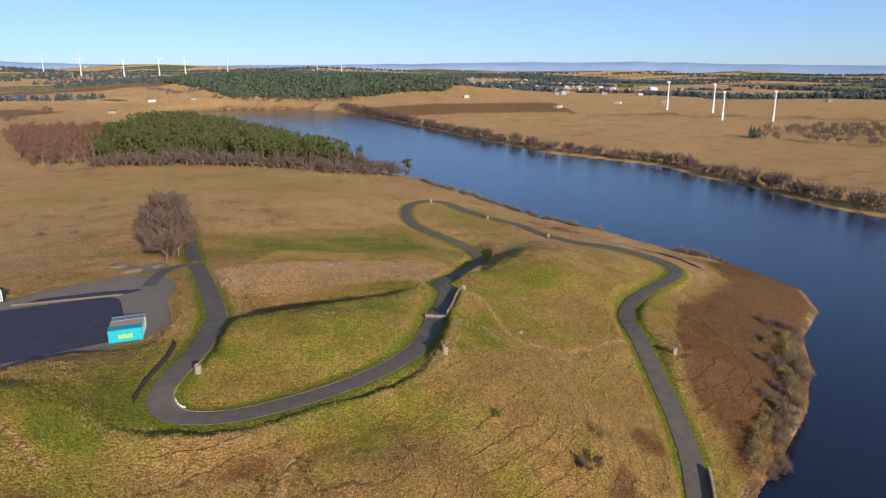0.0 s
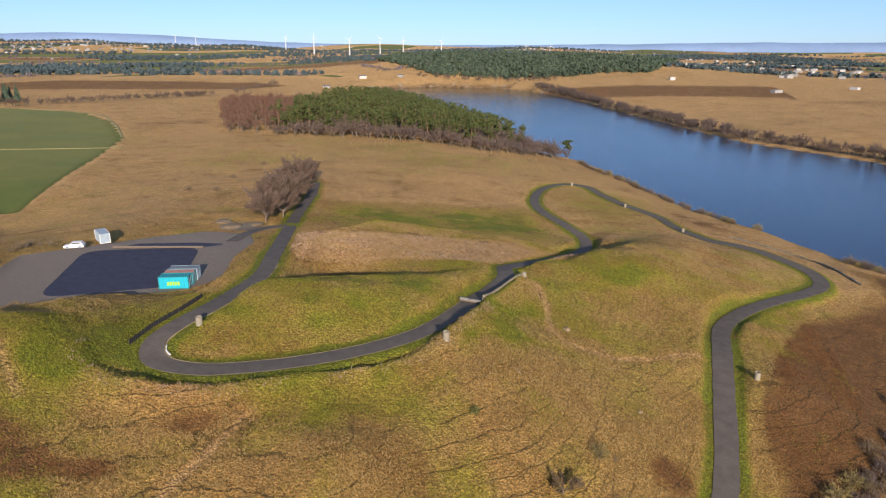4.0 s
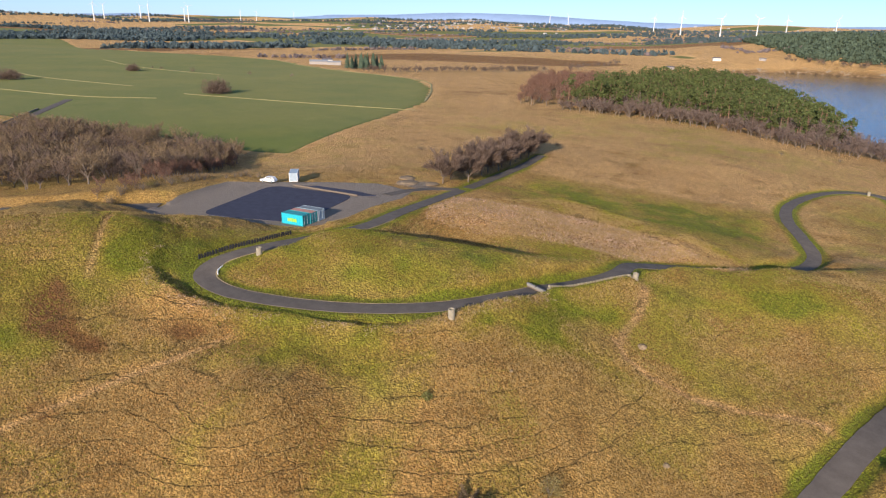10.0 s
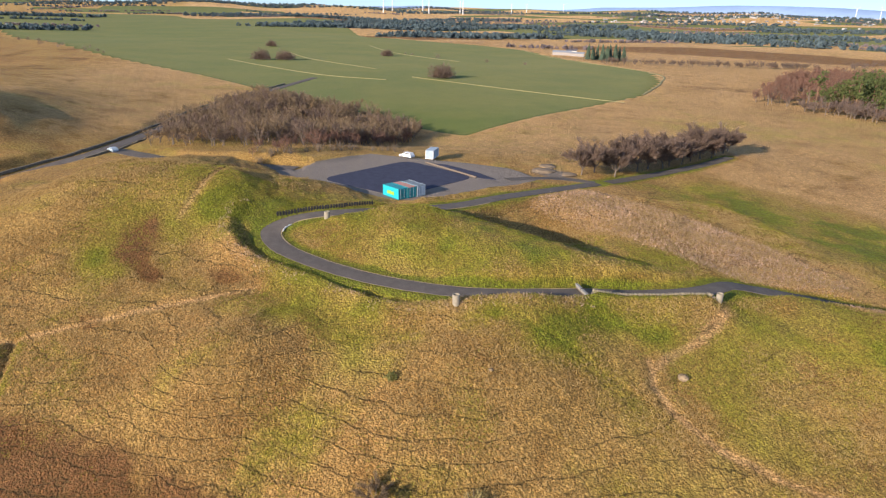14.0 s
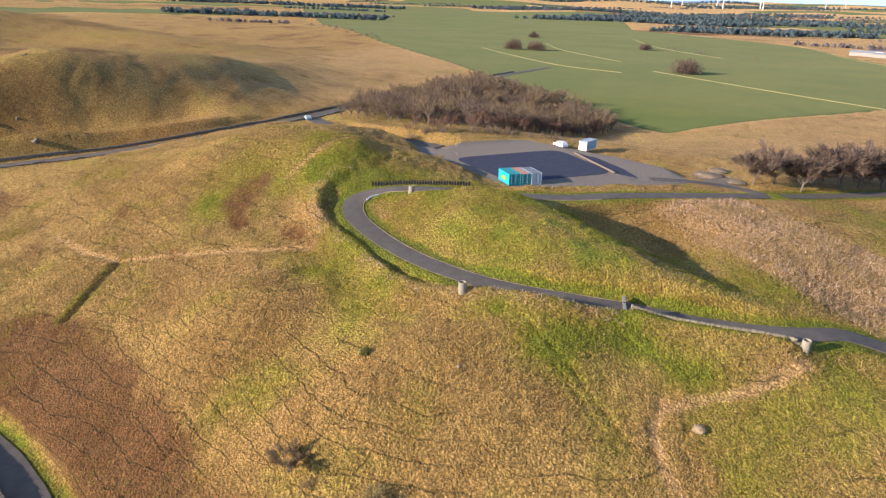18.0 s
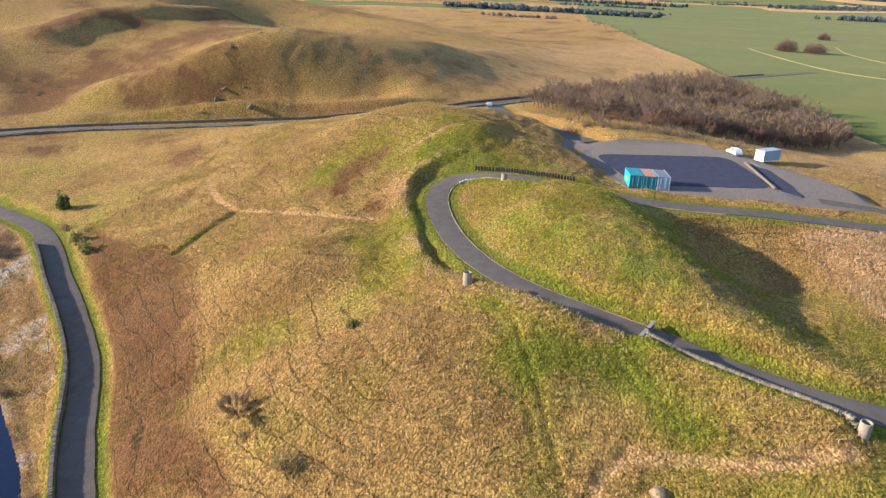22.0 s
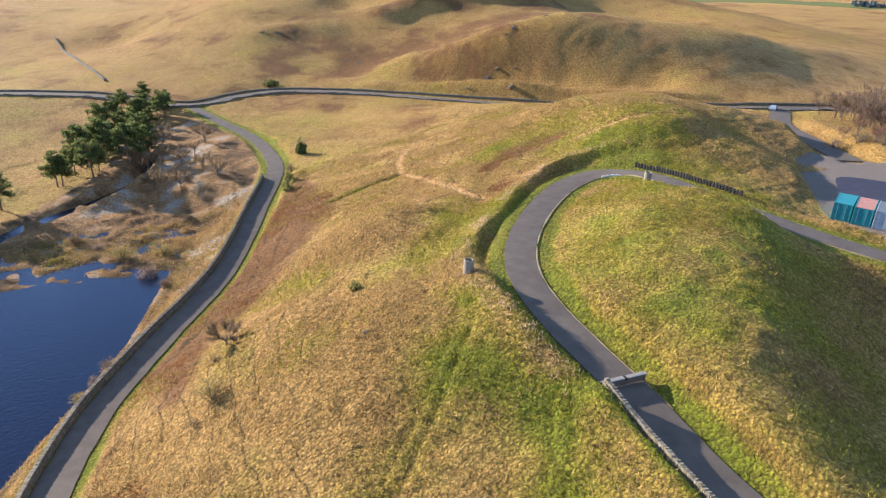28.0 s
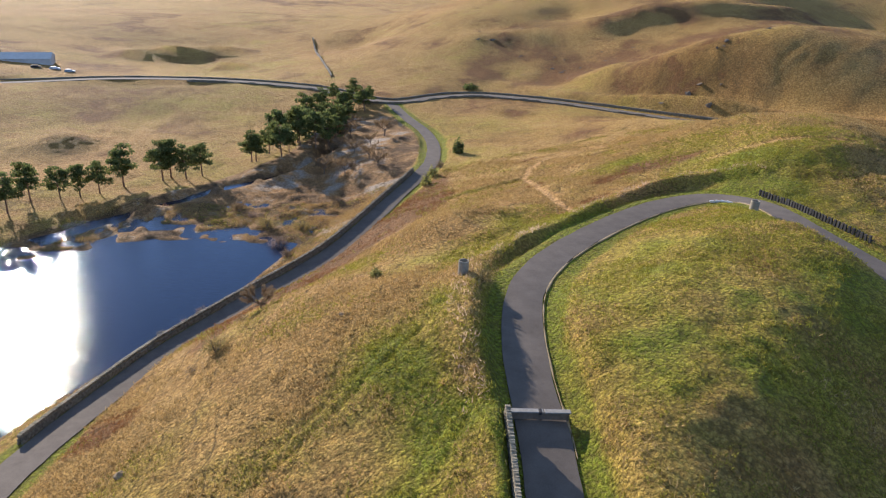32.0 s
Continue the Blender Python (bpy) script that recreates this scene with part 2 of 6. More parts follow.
    smooth = calc(nt, 'SUBTRACT', 1.0, calc(nt, 'MULTIPLY', s1.outputs[2], 0.9))
    h = calc(nt, 'MULTIPLY', calc(nt, 'ADD', calc(nt, 'MULTIPLY', tuft, 0.8), fine), smooth)
    h = calc(nt, 'SUBTRACT', calc(nt, 'MULTIPLY', h, 0.7), calc(nt, 'MULTIPLY', trod, 0.6))
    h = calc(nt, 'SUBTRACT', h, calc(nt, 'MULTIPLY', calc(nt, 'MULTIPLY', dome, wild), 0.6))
    h = calc(nt, 'ADD', h, calc(nt, 'MULTIPLY', calc(nt, 'MULTIPLY', blades, wild), 0.22))
    bump(nt, b, h, 1.0, 0.7)
    return m


def tarmac_material(name, colour):
    m, nt, b = material(name, 0.92, 0, 0.12)
    grain, wear = noise_node(nt, 14, 3), noise_node(nt, 0.5, 5, 0.65)
    dark, light = tuple(c * 0.72 for c in colour), tuple(c * 1.3 for c in colour)
    col = mix(nt, 0.4, ramp(nt, wear, [(0.3, dark), (0.7, light)]), ramp(nt, grain, [(0.35, dark), (0.65, light)]))
    nt.links.new(col, b.inputs["Base Color"])
    bump(nt, b, grain, 0.4, 0.01)
    return m


def water_material():
    m, nt, b = material("loch_water", 0.035, 0, 0.5)
    xy = nt.nodes.new("ShaderNodeTexCoord").outputs["Object"]
    b.inputs["IOR"].default_value = 1.333
    deep = ramp(nt, noise_node(nt, 0.012, 4, 0.5, xy), [(0.35, (0.003, 0.006, 0.020)), (0.65, (0.004, 0.008, 0.026))])
    nt.links.new(deep, b.inputs["Base Color"])
    b.inputs["Specular IOR Level"].default_value = 0.0
    gloss, both, edge = nt.nodes.new("ShaderNodeBsdfGlossy"), nt.nodes.new("ShaderNodeMixShader"), nt.nodes.new("ShaderNodeFresnel")
    gloss.inputs["Color"].default_value, gloss.inputs["Roughness"].default_value = (0.92, 0.97, 1.0, 1), 0.08
    edge.inputs[0].default_value = 1.38
    nt.links.new(edge.outputs[0], both.inputs[0])
    nt.links.new(b.outputs[0], both.inputs[1])
    nt.links.new(gloss.outputs[0], both.inputs[2])
    nt.links.new(both.outputs[0], nt.nodes["Material Output"].inputs[0])
    stretch = nt.nodes.new("ShaderNodeMapping")
    stretch.inputs["Rotation"].default_value, stretch.inputs["Scale"].default_value = (0, 0, radians(25)), (0.8, 1.4, 1)
    nt.links.new(xy, stretch.inputs[0])
    rip = noise_node(nt, 1.3, 4, 0.6, stretch.outputs[0])
    bump(nt, b, rip, 0.5, 0.15)
    for s in (gloss.inputs["Normal"], edge.inputs["Normal"]):
        nt.links.new(b.inputs["Normal"].links[0].from_socket, s)
    return m


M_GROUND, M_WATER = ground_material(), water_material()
M_ROAD, M_YARD = tarmac_material("worn_tarmac", (0.118, 0.099, 0.082)), tarmac_material("dark_tarmac", (0.045, 0.047, 0.068))
M_CONCRETE = plain("weathered_concrete", (0.26, 0.225, 0.165), 0.9, 2.0, 0.25, relief=0.02)
M_HOLLOW = plain("dark_ring_inside", (0.05, 0.045, 0.035), 0.95, 2.0)
M_STONE = plain("drystone", (0.34, 0.285, 0.19), 0.92, 4.0, 0.3, relief=0.02, per_object=0.5)
M_STONE_MIX = plain("drystone_mass", (0.25, 0.215, 0.155), 0.92, 4.0, 0.3, relief=0.02, per_island=0.55)
M_ROCK = plain("crag_rock", (0.15, 0.122, 0.09), 0.95, 1.2, 0.35, relief=0.05)
M_BLACK = plain("black_rubber", (0.022, 0.021, 0.022), 0.8, 6.0, 0.4)
M_TEAL = plain("teal_paint", (0.012, 0.36, 0.46), 0.55, 1.5, 0.12)
M_TEALDARK = plain("teal_door_paint", (0.02, 0.22, 0.24), 0.6, 1.5, 0.25)
M_RUST = plain("rusty_red_roof", (0.42, 0.20, 0.15), 0.75, 1.5, 0.3)
M_GREYBOX = plain("grey_blue_paint", (0.30, 0.36, 0.40), 0.6, 1.5, 0.2)
M_DARKGREY = plain("dark_grey_paint", (0.14, 0.165, 0.175), 0.65, 1.5, 0.25)
M_WHITE = plain("white_paint", (0.66, 0.65, 0.62), 0.6, 1.5, 0.08)
M_LIME = plain("lime_letter_paint", (0.30, 0.62, 0.06), 0.6, 3.0, 0.1)
M_GLASS = plain("dark_window", (0.03, 0.035, 0.04), 0.15, 3.0, 0.1, spec=0.6)
M_BARK = plain("grey_bark", (0.16, 0.125, 0.095), 0.95, 3.0, 0.3)
M_PINEBARK = plain("orange_brown_bark", (0.20, 0.12, 0.075), 0.95, 2.0, 0.35)
M_TWIG = plain("bare_twigs", (0.25, 0.172, 0.125), 0.95, 2.0, 0.3, per_island=0.55, leaf=0.35)
M_TWIG_DARK = plain("dark_twigs", (0.29, 0.21, 0.165), 0.95, 2.0, 0.3, per_island=0.5, leaf=0.5)
M_TWIG_RED = plain("larch_twigs", (0.28, 0.15, 0.10), 0.95, 2.0, 0.3, per_island=0.5, leaf=0.35)
M_TWIG_GREY = plain("willow_twigs", (0.31, 0.215, 0.120), 0.95, 2.0, 0.3, per_island=0.55, leaf=0.35)
M_NEEDLE = plain("pine_needles", (0.165, 0.195, 0.062), 0.9, 0.6, 0.35, per_island=0.5, leaf=0.5)
M_SPRUCE = plain("spruce_needles", (0.115, 0.165, 0.105), 0.9, 0.6, 0.3, per_island=0.5, leaf=0.35)
M_OLIVETWIG = plain("olive_twigs", (0.44, 0.34, 0.13), 0.95, 2.0, 0.3, per_island=0.6, leaf=0.35)
M_GORSE = plain("gorse_leaves", (0.32, 0.31, 0.10), 0.9, 0.8, 0.35, per_island=0.5, leaf=0.55)
M_RUSH = plain("dry_tussock", (0.57, 0.385, 0.150), 0.95, 0.6, 0.2, per_island=0.62, leaf=0.35)
M_TURF = plain("green_tussock", (0.37, 0.335, 0.045), 0.95, 0.6, 0.25, per_island=0.6, leaf=0.35)
# skyline hills: the blue of distance haze is put into the base colour
M_HILL_HAZE = plain("hazed_far_hill", (0.23, 0.32, 0.47), 1.0, 0.003, 0.14, spec=0.0)


# ---- the shape of the land ----
TABLE = np.random.RandomState(7).rand(256, 256)


def lattice(x, y, size, shift=0):
    """Smooth random heights, -1 to 1, with features of about that size."""
    u, v = x / size + shift * 17.3, y / size + shift * 9.7
    i, j = np.floor(u).astype(int), np.floor(v).astype(int)
    fu, fv = u - i, v - j
    fu, fv = fu * fu * (3 - 2 * fu), fv * fv * (3 - 2 * fv)

    def at(a, b):
        return TABLE[a % 256, b % 256]
    return 2 * ((at(i, j) * (1 - fu) + at(i + 1, j) * fu) * (1 - fv) + (at(i, j + 1) * (1 - fu) + at(i + 1, j + 1) * fu) * fv) - 1


def step(a, b, v):
    u = np.clip((v - a) / (b - a), 0, 1)
    return u * u * (3 - 2 * u)


# the shoreline of the loch, and of it as one closed line
SHORE = [(22, 36), (33, 62), (45, 82), (54, 99), (59, 106), (70, 119), (83, 135), (97, 159), (105, 178), (122, 200), (128, 221), (118, 250),
         (97, 276), (77, 306), (53, 330), (28, 373), (5, 425), (-20, 468), (-83, 530), (-190, 720), (-290, 850), (-400, 890), (-490, 1040), (-500, 1227)]
SHORE += [(-430, 1335), (-270, 1335), (-195, 1260), (-118, 1120), (-34, 918), (11, 811), (53, 719), (99, 619), (141, 571), (180, 530), (188, 475), (202, 450),
          (211, 404), (222, 360), (240, 330), (330, 230), (420, 110), (400, 40), (300, 0), (170, 20), (110, 40), (80, 42), (66, 37), (62, 28), (54, 25), (46, 28), (35, 35)]


def inside(x, y, line):
    ins = np.zeros(x.shape, bool)
    for (ax, ay), (bx, by) in zip(line, line[1:] + line[:1]):
        ins ^= ((ay > y) != (by > y)) & (x < (bx - ax) * (y - ay) / (by - ay + 1e-9) + ax)
    return ins


def line_distance(x, y, line, closed=False):
    d = np.full(x.shape, 1e12)
    for (ax, ay), (bx, by) in zip(line, line[1:] + (line[:1] if closed else [])):
        u = np.clip(((x - ax) * (bx - ax) + (y - ay) * (by - ay)) / ((bx - ax) ** 2 + (by - ay) ** 2), 0, 1)
        d = np.minimum(d, (x - ax - u * (bx - ax)) ** 2 + (y - ay - u * (by - ay)) ** 2)
    return np.sqrt(d)


def area(x, y, line, soft):
    """1 inside a closed line, 0 outside, soft at the edge."""
    d = line_distance(x, y, line, True)
    return step(-soft, soft, np.where(inside(x, y, line), d, -d))


def shore_distance(x, y):
    d = line_distance(x, y, SHORE, True)
    return np.where(inside(x, y, SHORE), -d, d)


HILLS = []


def hill(x, y, height, reach):
    HILLS.append((x, y, height, reach))


hill(-60, 120, 17.4, 70)
hill(-260, -240, 30.8, 120)
hill(40, -80, -9.0, 70)
hill(-170, -30, 16.0, 40)
hill(-80, 138, -5.2, 24)
hill(-68, 54, 7.6, 15)
hill(4, 114, 5.9, 15)
hill(-110, -280, 16.0, 70)
hill(90, -230, -15.3, 70)
hill(46, 66, -5.1, 24)
hill(-134, 12, -4.5, 24)
hill(-50, 210, -5.2, 40)
hill(10, 390, 2.3, 120)
hill(-80, -90, -8.5, 40)
hill(-4, 78, 4.1, 9)
hill(28, 186, 7.0, 15)
hill(-242, -6, 3.1, 24)
hill(4, -246, -6.8, 15)
hill(-84, 102, -3.1, 9)
hill(-170, 150, -6.4, 40)
hill(-36, 142, -5.9, 9)
hill(12, 198, -5.4, 9)
hill(16, 18, -3.0, 15)
hill(-108, -2, -6.3, 9)
hill(-170, 30, -3.3, 24)
hill(4, 234, -3.1, 15)
hill(52, 114, -2.4, 15)
hill(-260, -150, -18.6, 40)
hill(-62, -204, 3.1, 24)
hill(-60, 118, -2.4, 9)
hill(100, -60, -6.4, 40)
hill(20, 94, 2.7, 9)
hill(-80, 12, 2.4, 24)
hill(-20, 126, 2.5, 9)
hill(-60, 78, 3.3, 9)
hill(40, 222, 2.5, 15)
hill(-98, 246, 2.0, 24)
hill(-200, -30, 3.4, 15)
hill(-140, -34, 4.5, 9)
hill(-28, 110, 3.1, 9)
hill(-92, 70, 3.1, 9)
hill(4, 150, 2.2, 9)
hill(-26, 48, 1.4, 24)
hill(64, -132, 2.8, 24)
hill(60, 142, 2.3, 9)
hill(-12, 110, -1.9, 9)
hill(20, 54, -1.8, 9)
hill(60, 14, 2.3, 9)
hill(100, -50, 4.2, 9)
hill(-62, 318, 1.7, 24)
hill(-108, 22, 1.8, 9)
hill(-260, -150, 10.5, 120)
hill(-470, 1760, 34, 260)      # planted hill at the head of the loch
hill(-80, 1680, 20, 170)
hill(430, 740, -12, 230)       # low moss beyond the loch
hill(100, 900, -5, 120)


def smooth_road(points, gap=1.0):
    """A road's middle line through the given places, as evenly spaced points."""
    p = np.array(points, float)
    q = np.vstack([2 * p[0] - p[1], p, 2 * p[-1] - p[-2]])
    out = []
    for a, b, c, d in zip(q, q[1:], q[2:], q[3:]):
        n = max(2, int(np.linalg.norm(c - b) / gap))
        for u in np.arange(n) / n:
            out.append(0.5 * (2 * b + (c - a) * u + (2 * a - 5 * b + 4 * c - d) * u * u + (3 * b - a - 3 * c + d) * u ** 3))
    return np.array(out + [p[-1]])


RING = smooth_road([(-101, 249, 21), (-91, 228, 21.2), (-77, 193, 22.2), (-64, 165, 24.5), (-53.3, 142, 26.4), (-48, 130, 26.9), (-45.6, 122, 27.3), (-44.2, 113, 27.8), (-43.2, 104, 28.4),
                    (-43.8, 96, 28.2), (-43.4, 90.5, 27.5), (-39.5, 86.8, 26.7), (-32.5, 87.8, 26), (-24, 92.8, 25.6), (-16, 99.3, 25.4), (-10, 105.7, 25.4), (-6, 112, 25.3), (-3.7, 119, 25), (-2.2, 127, 24.7), (-1.5, 134, 24.2), (-0.4, 141, 23.6), (0.6, 148, 23.3)])
LOOP = smooth_road([(0.6, 148, 23.3), (0.6, 155, 23.1), (-1.2, 161.5, 22.5), (-0.3, 167, 21.4), (2.5, 176, 19.7), (8.3, 198, 15.2), (12.5, 218, 12.4), (10.4, 233, 11.8), (2.3, 245, 12.8), (-8.5, 261, 13), (-15, 278, 13), (-17.5, 300, 12.3),
                    (-16, 320, 11.4), (-8.5, 332, 10.8), (1, 331, 10.2), (9, 318, 9.6), (20, 302, 9.2), (34, 286, 8.8), (42, 267, 9.2), (52, 252, 9.7)])
EAST = smooth_road([(52, 252, 9.7), (63, 246, 9.9), (72, 237, 9.7), (79.5, 225, 9.4), (80, 214, 9.3), (74, 204.5, 9.5), (65, 194.5, 9.9), (56, 182, 10.4), (50.2, 168, 11), (49, 152, 11.2), (48.4, 135.5, 9.3), (47.9, 120, 6.9), (46.8, 108, 4.8), (43.6, 95, 3),
                    (38.8, 83, 2.3), (33.5, 74.5, 2.3), (27, 65.5, 2.6), (20.5, 57.5, 3.1), (14.2, 49, 3.9), (7, 36, 5), (0.6, 23, 6), (-6.5, 9.5, 7.2), (-11.5, -3, 7.6), (-14.6, -20, 7)])
SOUTH = smooth_road([(-14.6, -20, 7), (-15.4, -32, 6.8), (-14.6, -46, 6.9), (-11.5, -60, 7.3), (-9, -74, 7.6), (-7, -88, 8)])
MOOR_ROAD = smooth_road([(330, -60, 8), (230, -95, 8), (150, -123, 8), (110, -140, 8), (64, -140, 8), (24, -124, 8), (6, -102, 8), (-9, -92, 8.2), (-25, -97, 9.5), (-42, -95, 11), (-60, -80, 12.3), (-74, -63, 13.2), (-90, -36, 14.8), (-108, -6, 17),
                         (-124, 18, 20), (-140, 34, 22), (-155, 45, 23), (-206, 62, 22.5), (-250, 74, 22), (-290, 92, 22), (-420, 150, 21)], 2.0)
LINK = smooth_road([(-70, 176, 23.6), (-74, 170, 24), (-73, 160, 25.2), (-71, 150, 25.8)])
YARD_ROAD = smooth_road([(-150, 47, 23), (-138, 55, 23.5), (-122, 66, 24.5), (-108, 82, 25.5), (-96, 98, 25.9)])
ROADS = [("ring_road", RING, 3.8, True), ("loop_road", LOOP, 3.7, True), ("shore_road", EAST, 4.1, True), ("south_road", SOUTH, 4.0, True),
         ("moor_road", MOOR_ROAD, 5.0, False), ("link_road", LINK, 3.2, False), ("yard_road", YARD_ROAD, 5.5, False)]

GRAVEL = [(-110, 122), (-92, 92), (-84, 94), (-72, 103), (-58, 116), (-55, 124), (-62, 139), (-64, 150), (-72, 160), (-84, 157), (-94, 147)]
TARMAC = [(-82.5, 102.5), (-99, 130.5), (-74.5, 142.5), (-60.8, 117.5)]
PASTURE = [(-182, 180), (-242, 277), (-285, 340), (-365, 414), (-444, 463), (-815, 508), (-1300, 380), (-2400, 500), (-2600, -700), (-1300, -260), (-700, -30), (-440, 70), (-300, 118), (-204, 166)]
MARSH = [(24, 36), (16, 30), (8, 14), (10, -4), (14, -20), (24, -16), (40, 0), (56, 12), (70, 26), (84, 40), (84, 48), (66, 42), (60, 36), (45, 36)]
BURN = [(84, 41), (74, 30), (68, 22), (55, 8), (46, -2), (36, -10), (28, -18), (20, -28), (15, -44), (14, -62), (13, -80), (12, -96)]
TRACKS = [[(-42, 19), (-34, 28), (-27.3, 38), (-24, 46), (-22.9, 60), (-21.5, 73.7), (-20.9, 82.5)], [(-9, 44.6), (-16, 45.4), (-24, 46)], [(18.2, 132.7), (15.4, 134.2), (13.4, 138.7), (12.1, 144.9), (7.9, 153)],
          [(14, 134.8), (18, 132.9), (22.3, 133.2), (28.5, 136), (34.5, 140.3), (40.7, 146), (46, 149)], [(5, 117), (8.6, 121.3), (14.6, 126.1), (20, 129.7), (24.7, 133)], [(-48.6, 70.3), (-56.3, 74.6), (-64.7, 78.9)]]
GREENFIELD = [(-82, 219), (-58, 190), (-32, 203), (-3, 219), (-12, 259), (-54, 241)]
RUSHES = [(-64, 164), (-50, 146), (-6, 164), (17, 188), (9, 205), (-37, 185)]
BANK = [(-50, 82), (-46, 79.6), (-40.5, 79), (-33, 80.8), (-24.5, 85.8), (-15.5, 92.8), (-8, 98.6), (-3.5, 104), (-0.6, 110), (1.2, 118), (1.8, 126), (2, 131)]


HELD = [(1.05, 132.6), (1.6, 137), (2.4, 142), (3.1, 147), (4.0, 151.5), (4.6, 153)]
RUTS = [[(3.6, 114.6), (5.4, 117.4), (9.4, 120.8), (12.4, 123.4), (16.4, 126.2), (20.4, 129.2)], [(4.4, 131), (7.0, 134.6), (10, 137.4), (9.6, 141)], [(-3, 92.5), (0.5, 98), (3.2, 104), (4.2, 110), (3.6, 114.6)]]


def road_near(x, y, road):
    """For each place: how far the road's middle line is, and how high it lies there."""
    far, z = np.full(x.shape, 1e6), np.zeros(x.shape)
    lo, hi = road[:, :2].min(0) - 25, road[:, :2].max(0) + 25
    m = (x > lo[0]) & (x < hi[0]) & (y > lo[1]) & (y < hi[1])
    px, py = x[m], y[m]
    f, h = np.full(px.shape, 1e6), np.zeros(px.shape)
    for a in range(0, len(road) - 1, 12):
        seg = road[a:a + 13]
        near = (px > seg[:, 0].min() - 14) & (px < seg[:, 0].max() + 14) & (py > seg[:, 1].min() - 14) & (py < seg[:, 1].max() + 14)
        if not near.any():
            continue
        qx, qy = px[near], py[near]
        fb, hb = f[near], h[near]
        for s, e in zip(seg, seg[1:]):
            u = np.clip(((qx - s[0]) * (e[0] - s[0]) + (qy - s[1]) * (e[1] - s[1])) / ((e[0] - s[0]) ** 2 + (e[1] - s[1]) ** 2), 0, 1)
            d = np.hypot(qx - s[0] - u * (e[0] - s[0]), qy - s[1] - u * (e[1] - s[1]))
            c = d < fb
            fb[c], hb[c] = d[c], (s[2] + u * (e[2] - s[2]))[c]
        f[near], h[near] = fb, hb
    far[m], z[m] = f, h
    return far, z


RIDGES = [([(-38, 103, 29.4), (-37, 109, 30.6), (-34, 114, 30.6), (-28.5, 117.6, 30.1), (-22, 122.5, 29.4), (-15.8, 129.5, 28.5), (-10.5, 136.5, 27.7), (-7, 142, 26.9), (-5.6, 147, 26.0), (-5.8, 151, 25.1), (-6.8, 157, 24.0)], 6.7),
          ([(16, 176, 21.8), (24, 186, 22.0), (32, 205, 19.3), (40, 222, 16.2)], 8.0), ([(6.5, 168, 22.4), (9, 178, 20.8), (12.8, 190, 18.6), (17, 205, 15.8), (20, 218, 13.6)], 4.2),
          ([(-79, 60, 33.4), (-72, 66, 34.2), (-66, 74, 34.0), (-62.5, 82, 33.4), (-64, 89, 31.0)], 8.0),
          ([(-52.5, 121, 27.6), (-55.5, 130, 27.4), (-60, 141, 26.9), (-66, 154, 26), (-69, 162, 25.2)], 2.2),
          ([(-170, -50, 41), (-215, -54, 36), (-255, -50, 32)], 46.0), ([(-98, -80, 27), (-108, -62, 35), (-120, -49, 41), (-138, -43, 44.5), (-160, -42, 44.5)], 18.0),
          ([(-116, -154, 40), (-138, -156, 47), (-170, -152, 50), (-210, -148, 48)], 12.0), ([(-60, -170, 30), (-84, -166, 33), (-100, -176, 36)], 12.0),
          # level strips on both sides of the moor road, spoil mounds beyond it
          ([(-50, -72, 11.8), (-66, -58, 12.6), (-80, -32, 14), (-96, -6, 16), (-110, 14, 18.6)], 11.0), ([(-66, -98, 14.5), (-88, -66, 16.5), (-106, -38, 18.8), (-122, -12, 21), (-136, 8, 23)], 9.0),
          ([(66, -266, 9.5), (100, -252, 12), (132, -240, 10.5)], 9.0), ([(66, -209, 7.5), (76, -206, 7.5)], 5.0)]


def rough_height(x, y):
    """Height of the land before roads are cut into it."""
    d = shore_distance(x, y)
    z = 0.7 * np.tanh(np.maximum(d, 0) / 2.5) + 20.5 * (1 - np.exp(-np.maximum(d, 0) / 110))
    for hx, hy, h, r in HILLS:
        z = z + h * np.exp(-((x - hx) ** 2 + (y - hy) ** 2) / (2 * r * r))
    for crest, wide in RIDGES:
        px = np.array(crest)
        far = max(40, 2.8 * wide)
        near = (x > px[:, 0].min() - far) & (x < px[:, 0].max() + far) & (y > px[:, 1].min() - far) & (y < px[:, 1].max() + far)
        best, top = np.full(x[near].shape, 1e6), np.zeros(x[near].shape)
        for s, e in zip(px, px[1:]):
            u = np.clip(((x[near] - s[0]) * (e[0] - s[0]) + (y[near] - s[1]) * (e[1] - s[1])) / ((e[0] - s[0]) ** 2 + (e[1] - s[1]) ** 2), 0, 1)
            r = np.hypot(x[near] - s[0] - u * (e[0] - s[0]), y[near] - s[1] - u * (e[1] - s[1]))
            top = np.where(r < best, s[2] + u * (e[2] - s[2]), top)
            best = np.minimum(best, r)
        part_z = z[near]
        z[near] = part_z + (top - part_z) * np.exp(-(best / wide) ** 2)
    # the far country climbs slowly to the skyline
    far = np.hypot(x, y - 100)
    z = z + step(900, 4700, far) * (30 + 45 * step(400, -2500, x) + 26 * lattice(x, y, 900, 3) + 14 * lattice(x, y, 330, 4)) + step(300, 1200, far) * 4 * lattice(x, y, 260, 5)
    z = np.where(d > 0, np.maximum(z, 0.25 + 0.05 * np.minimum(d, 8)), np.maximum(d * 0.3, -4))
    return z, d


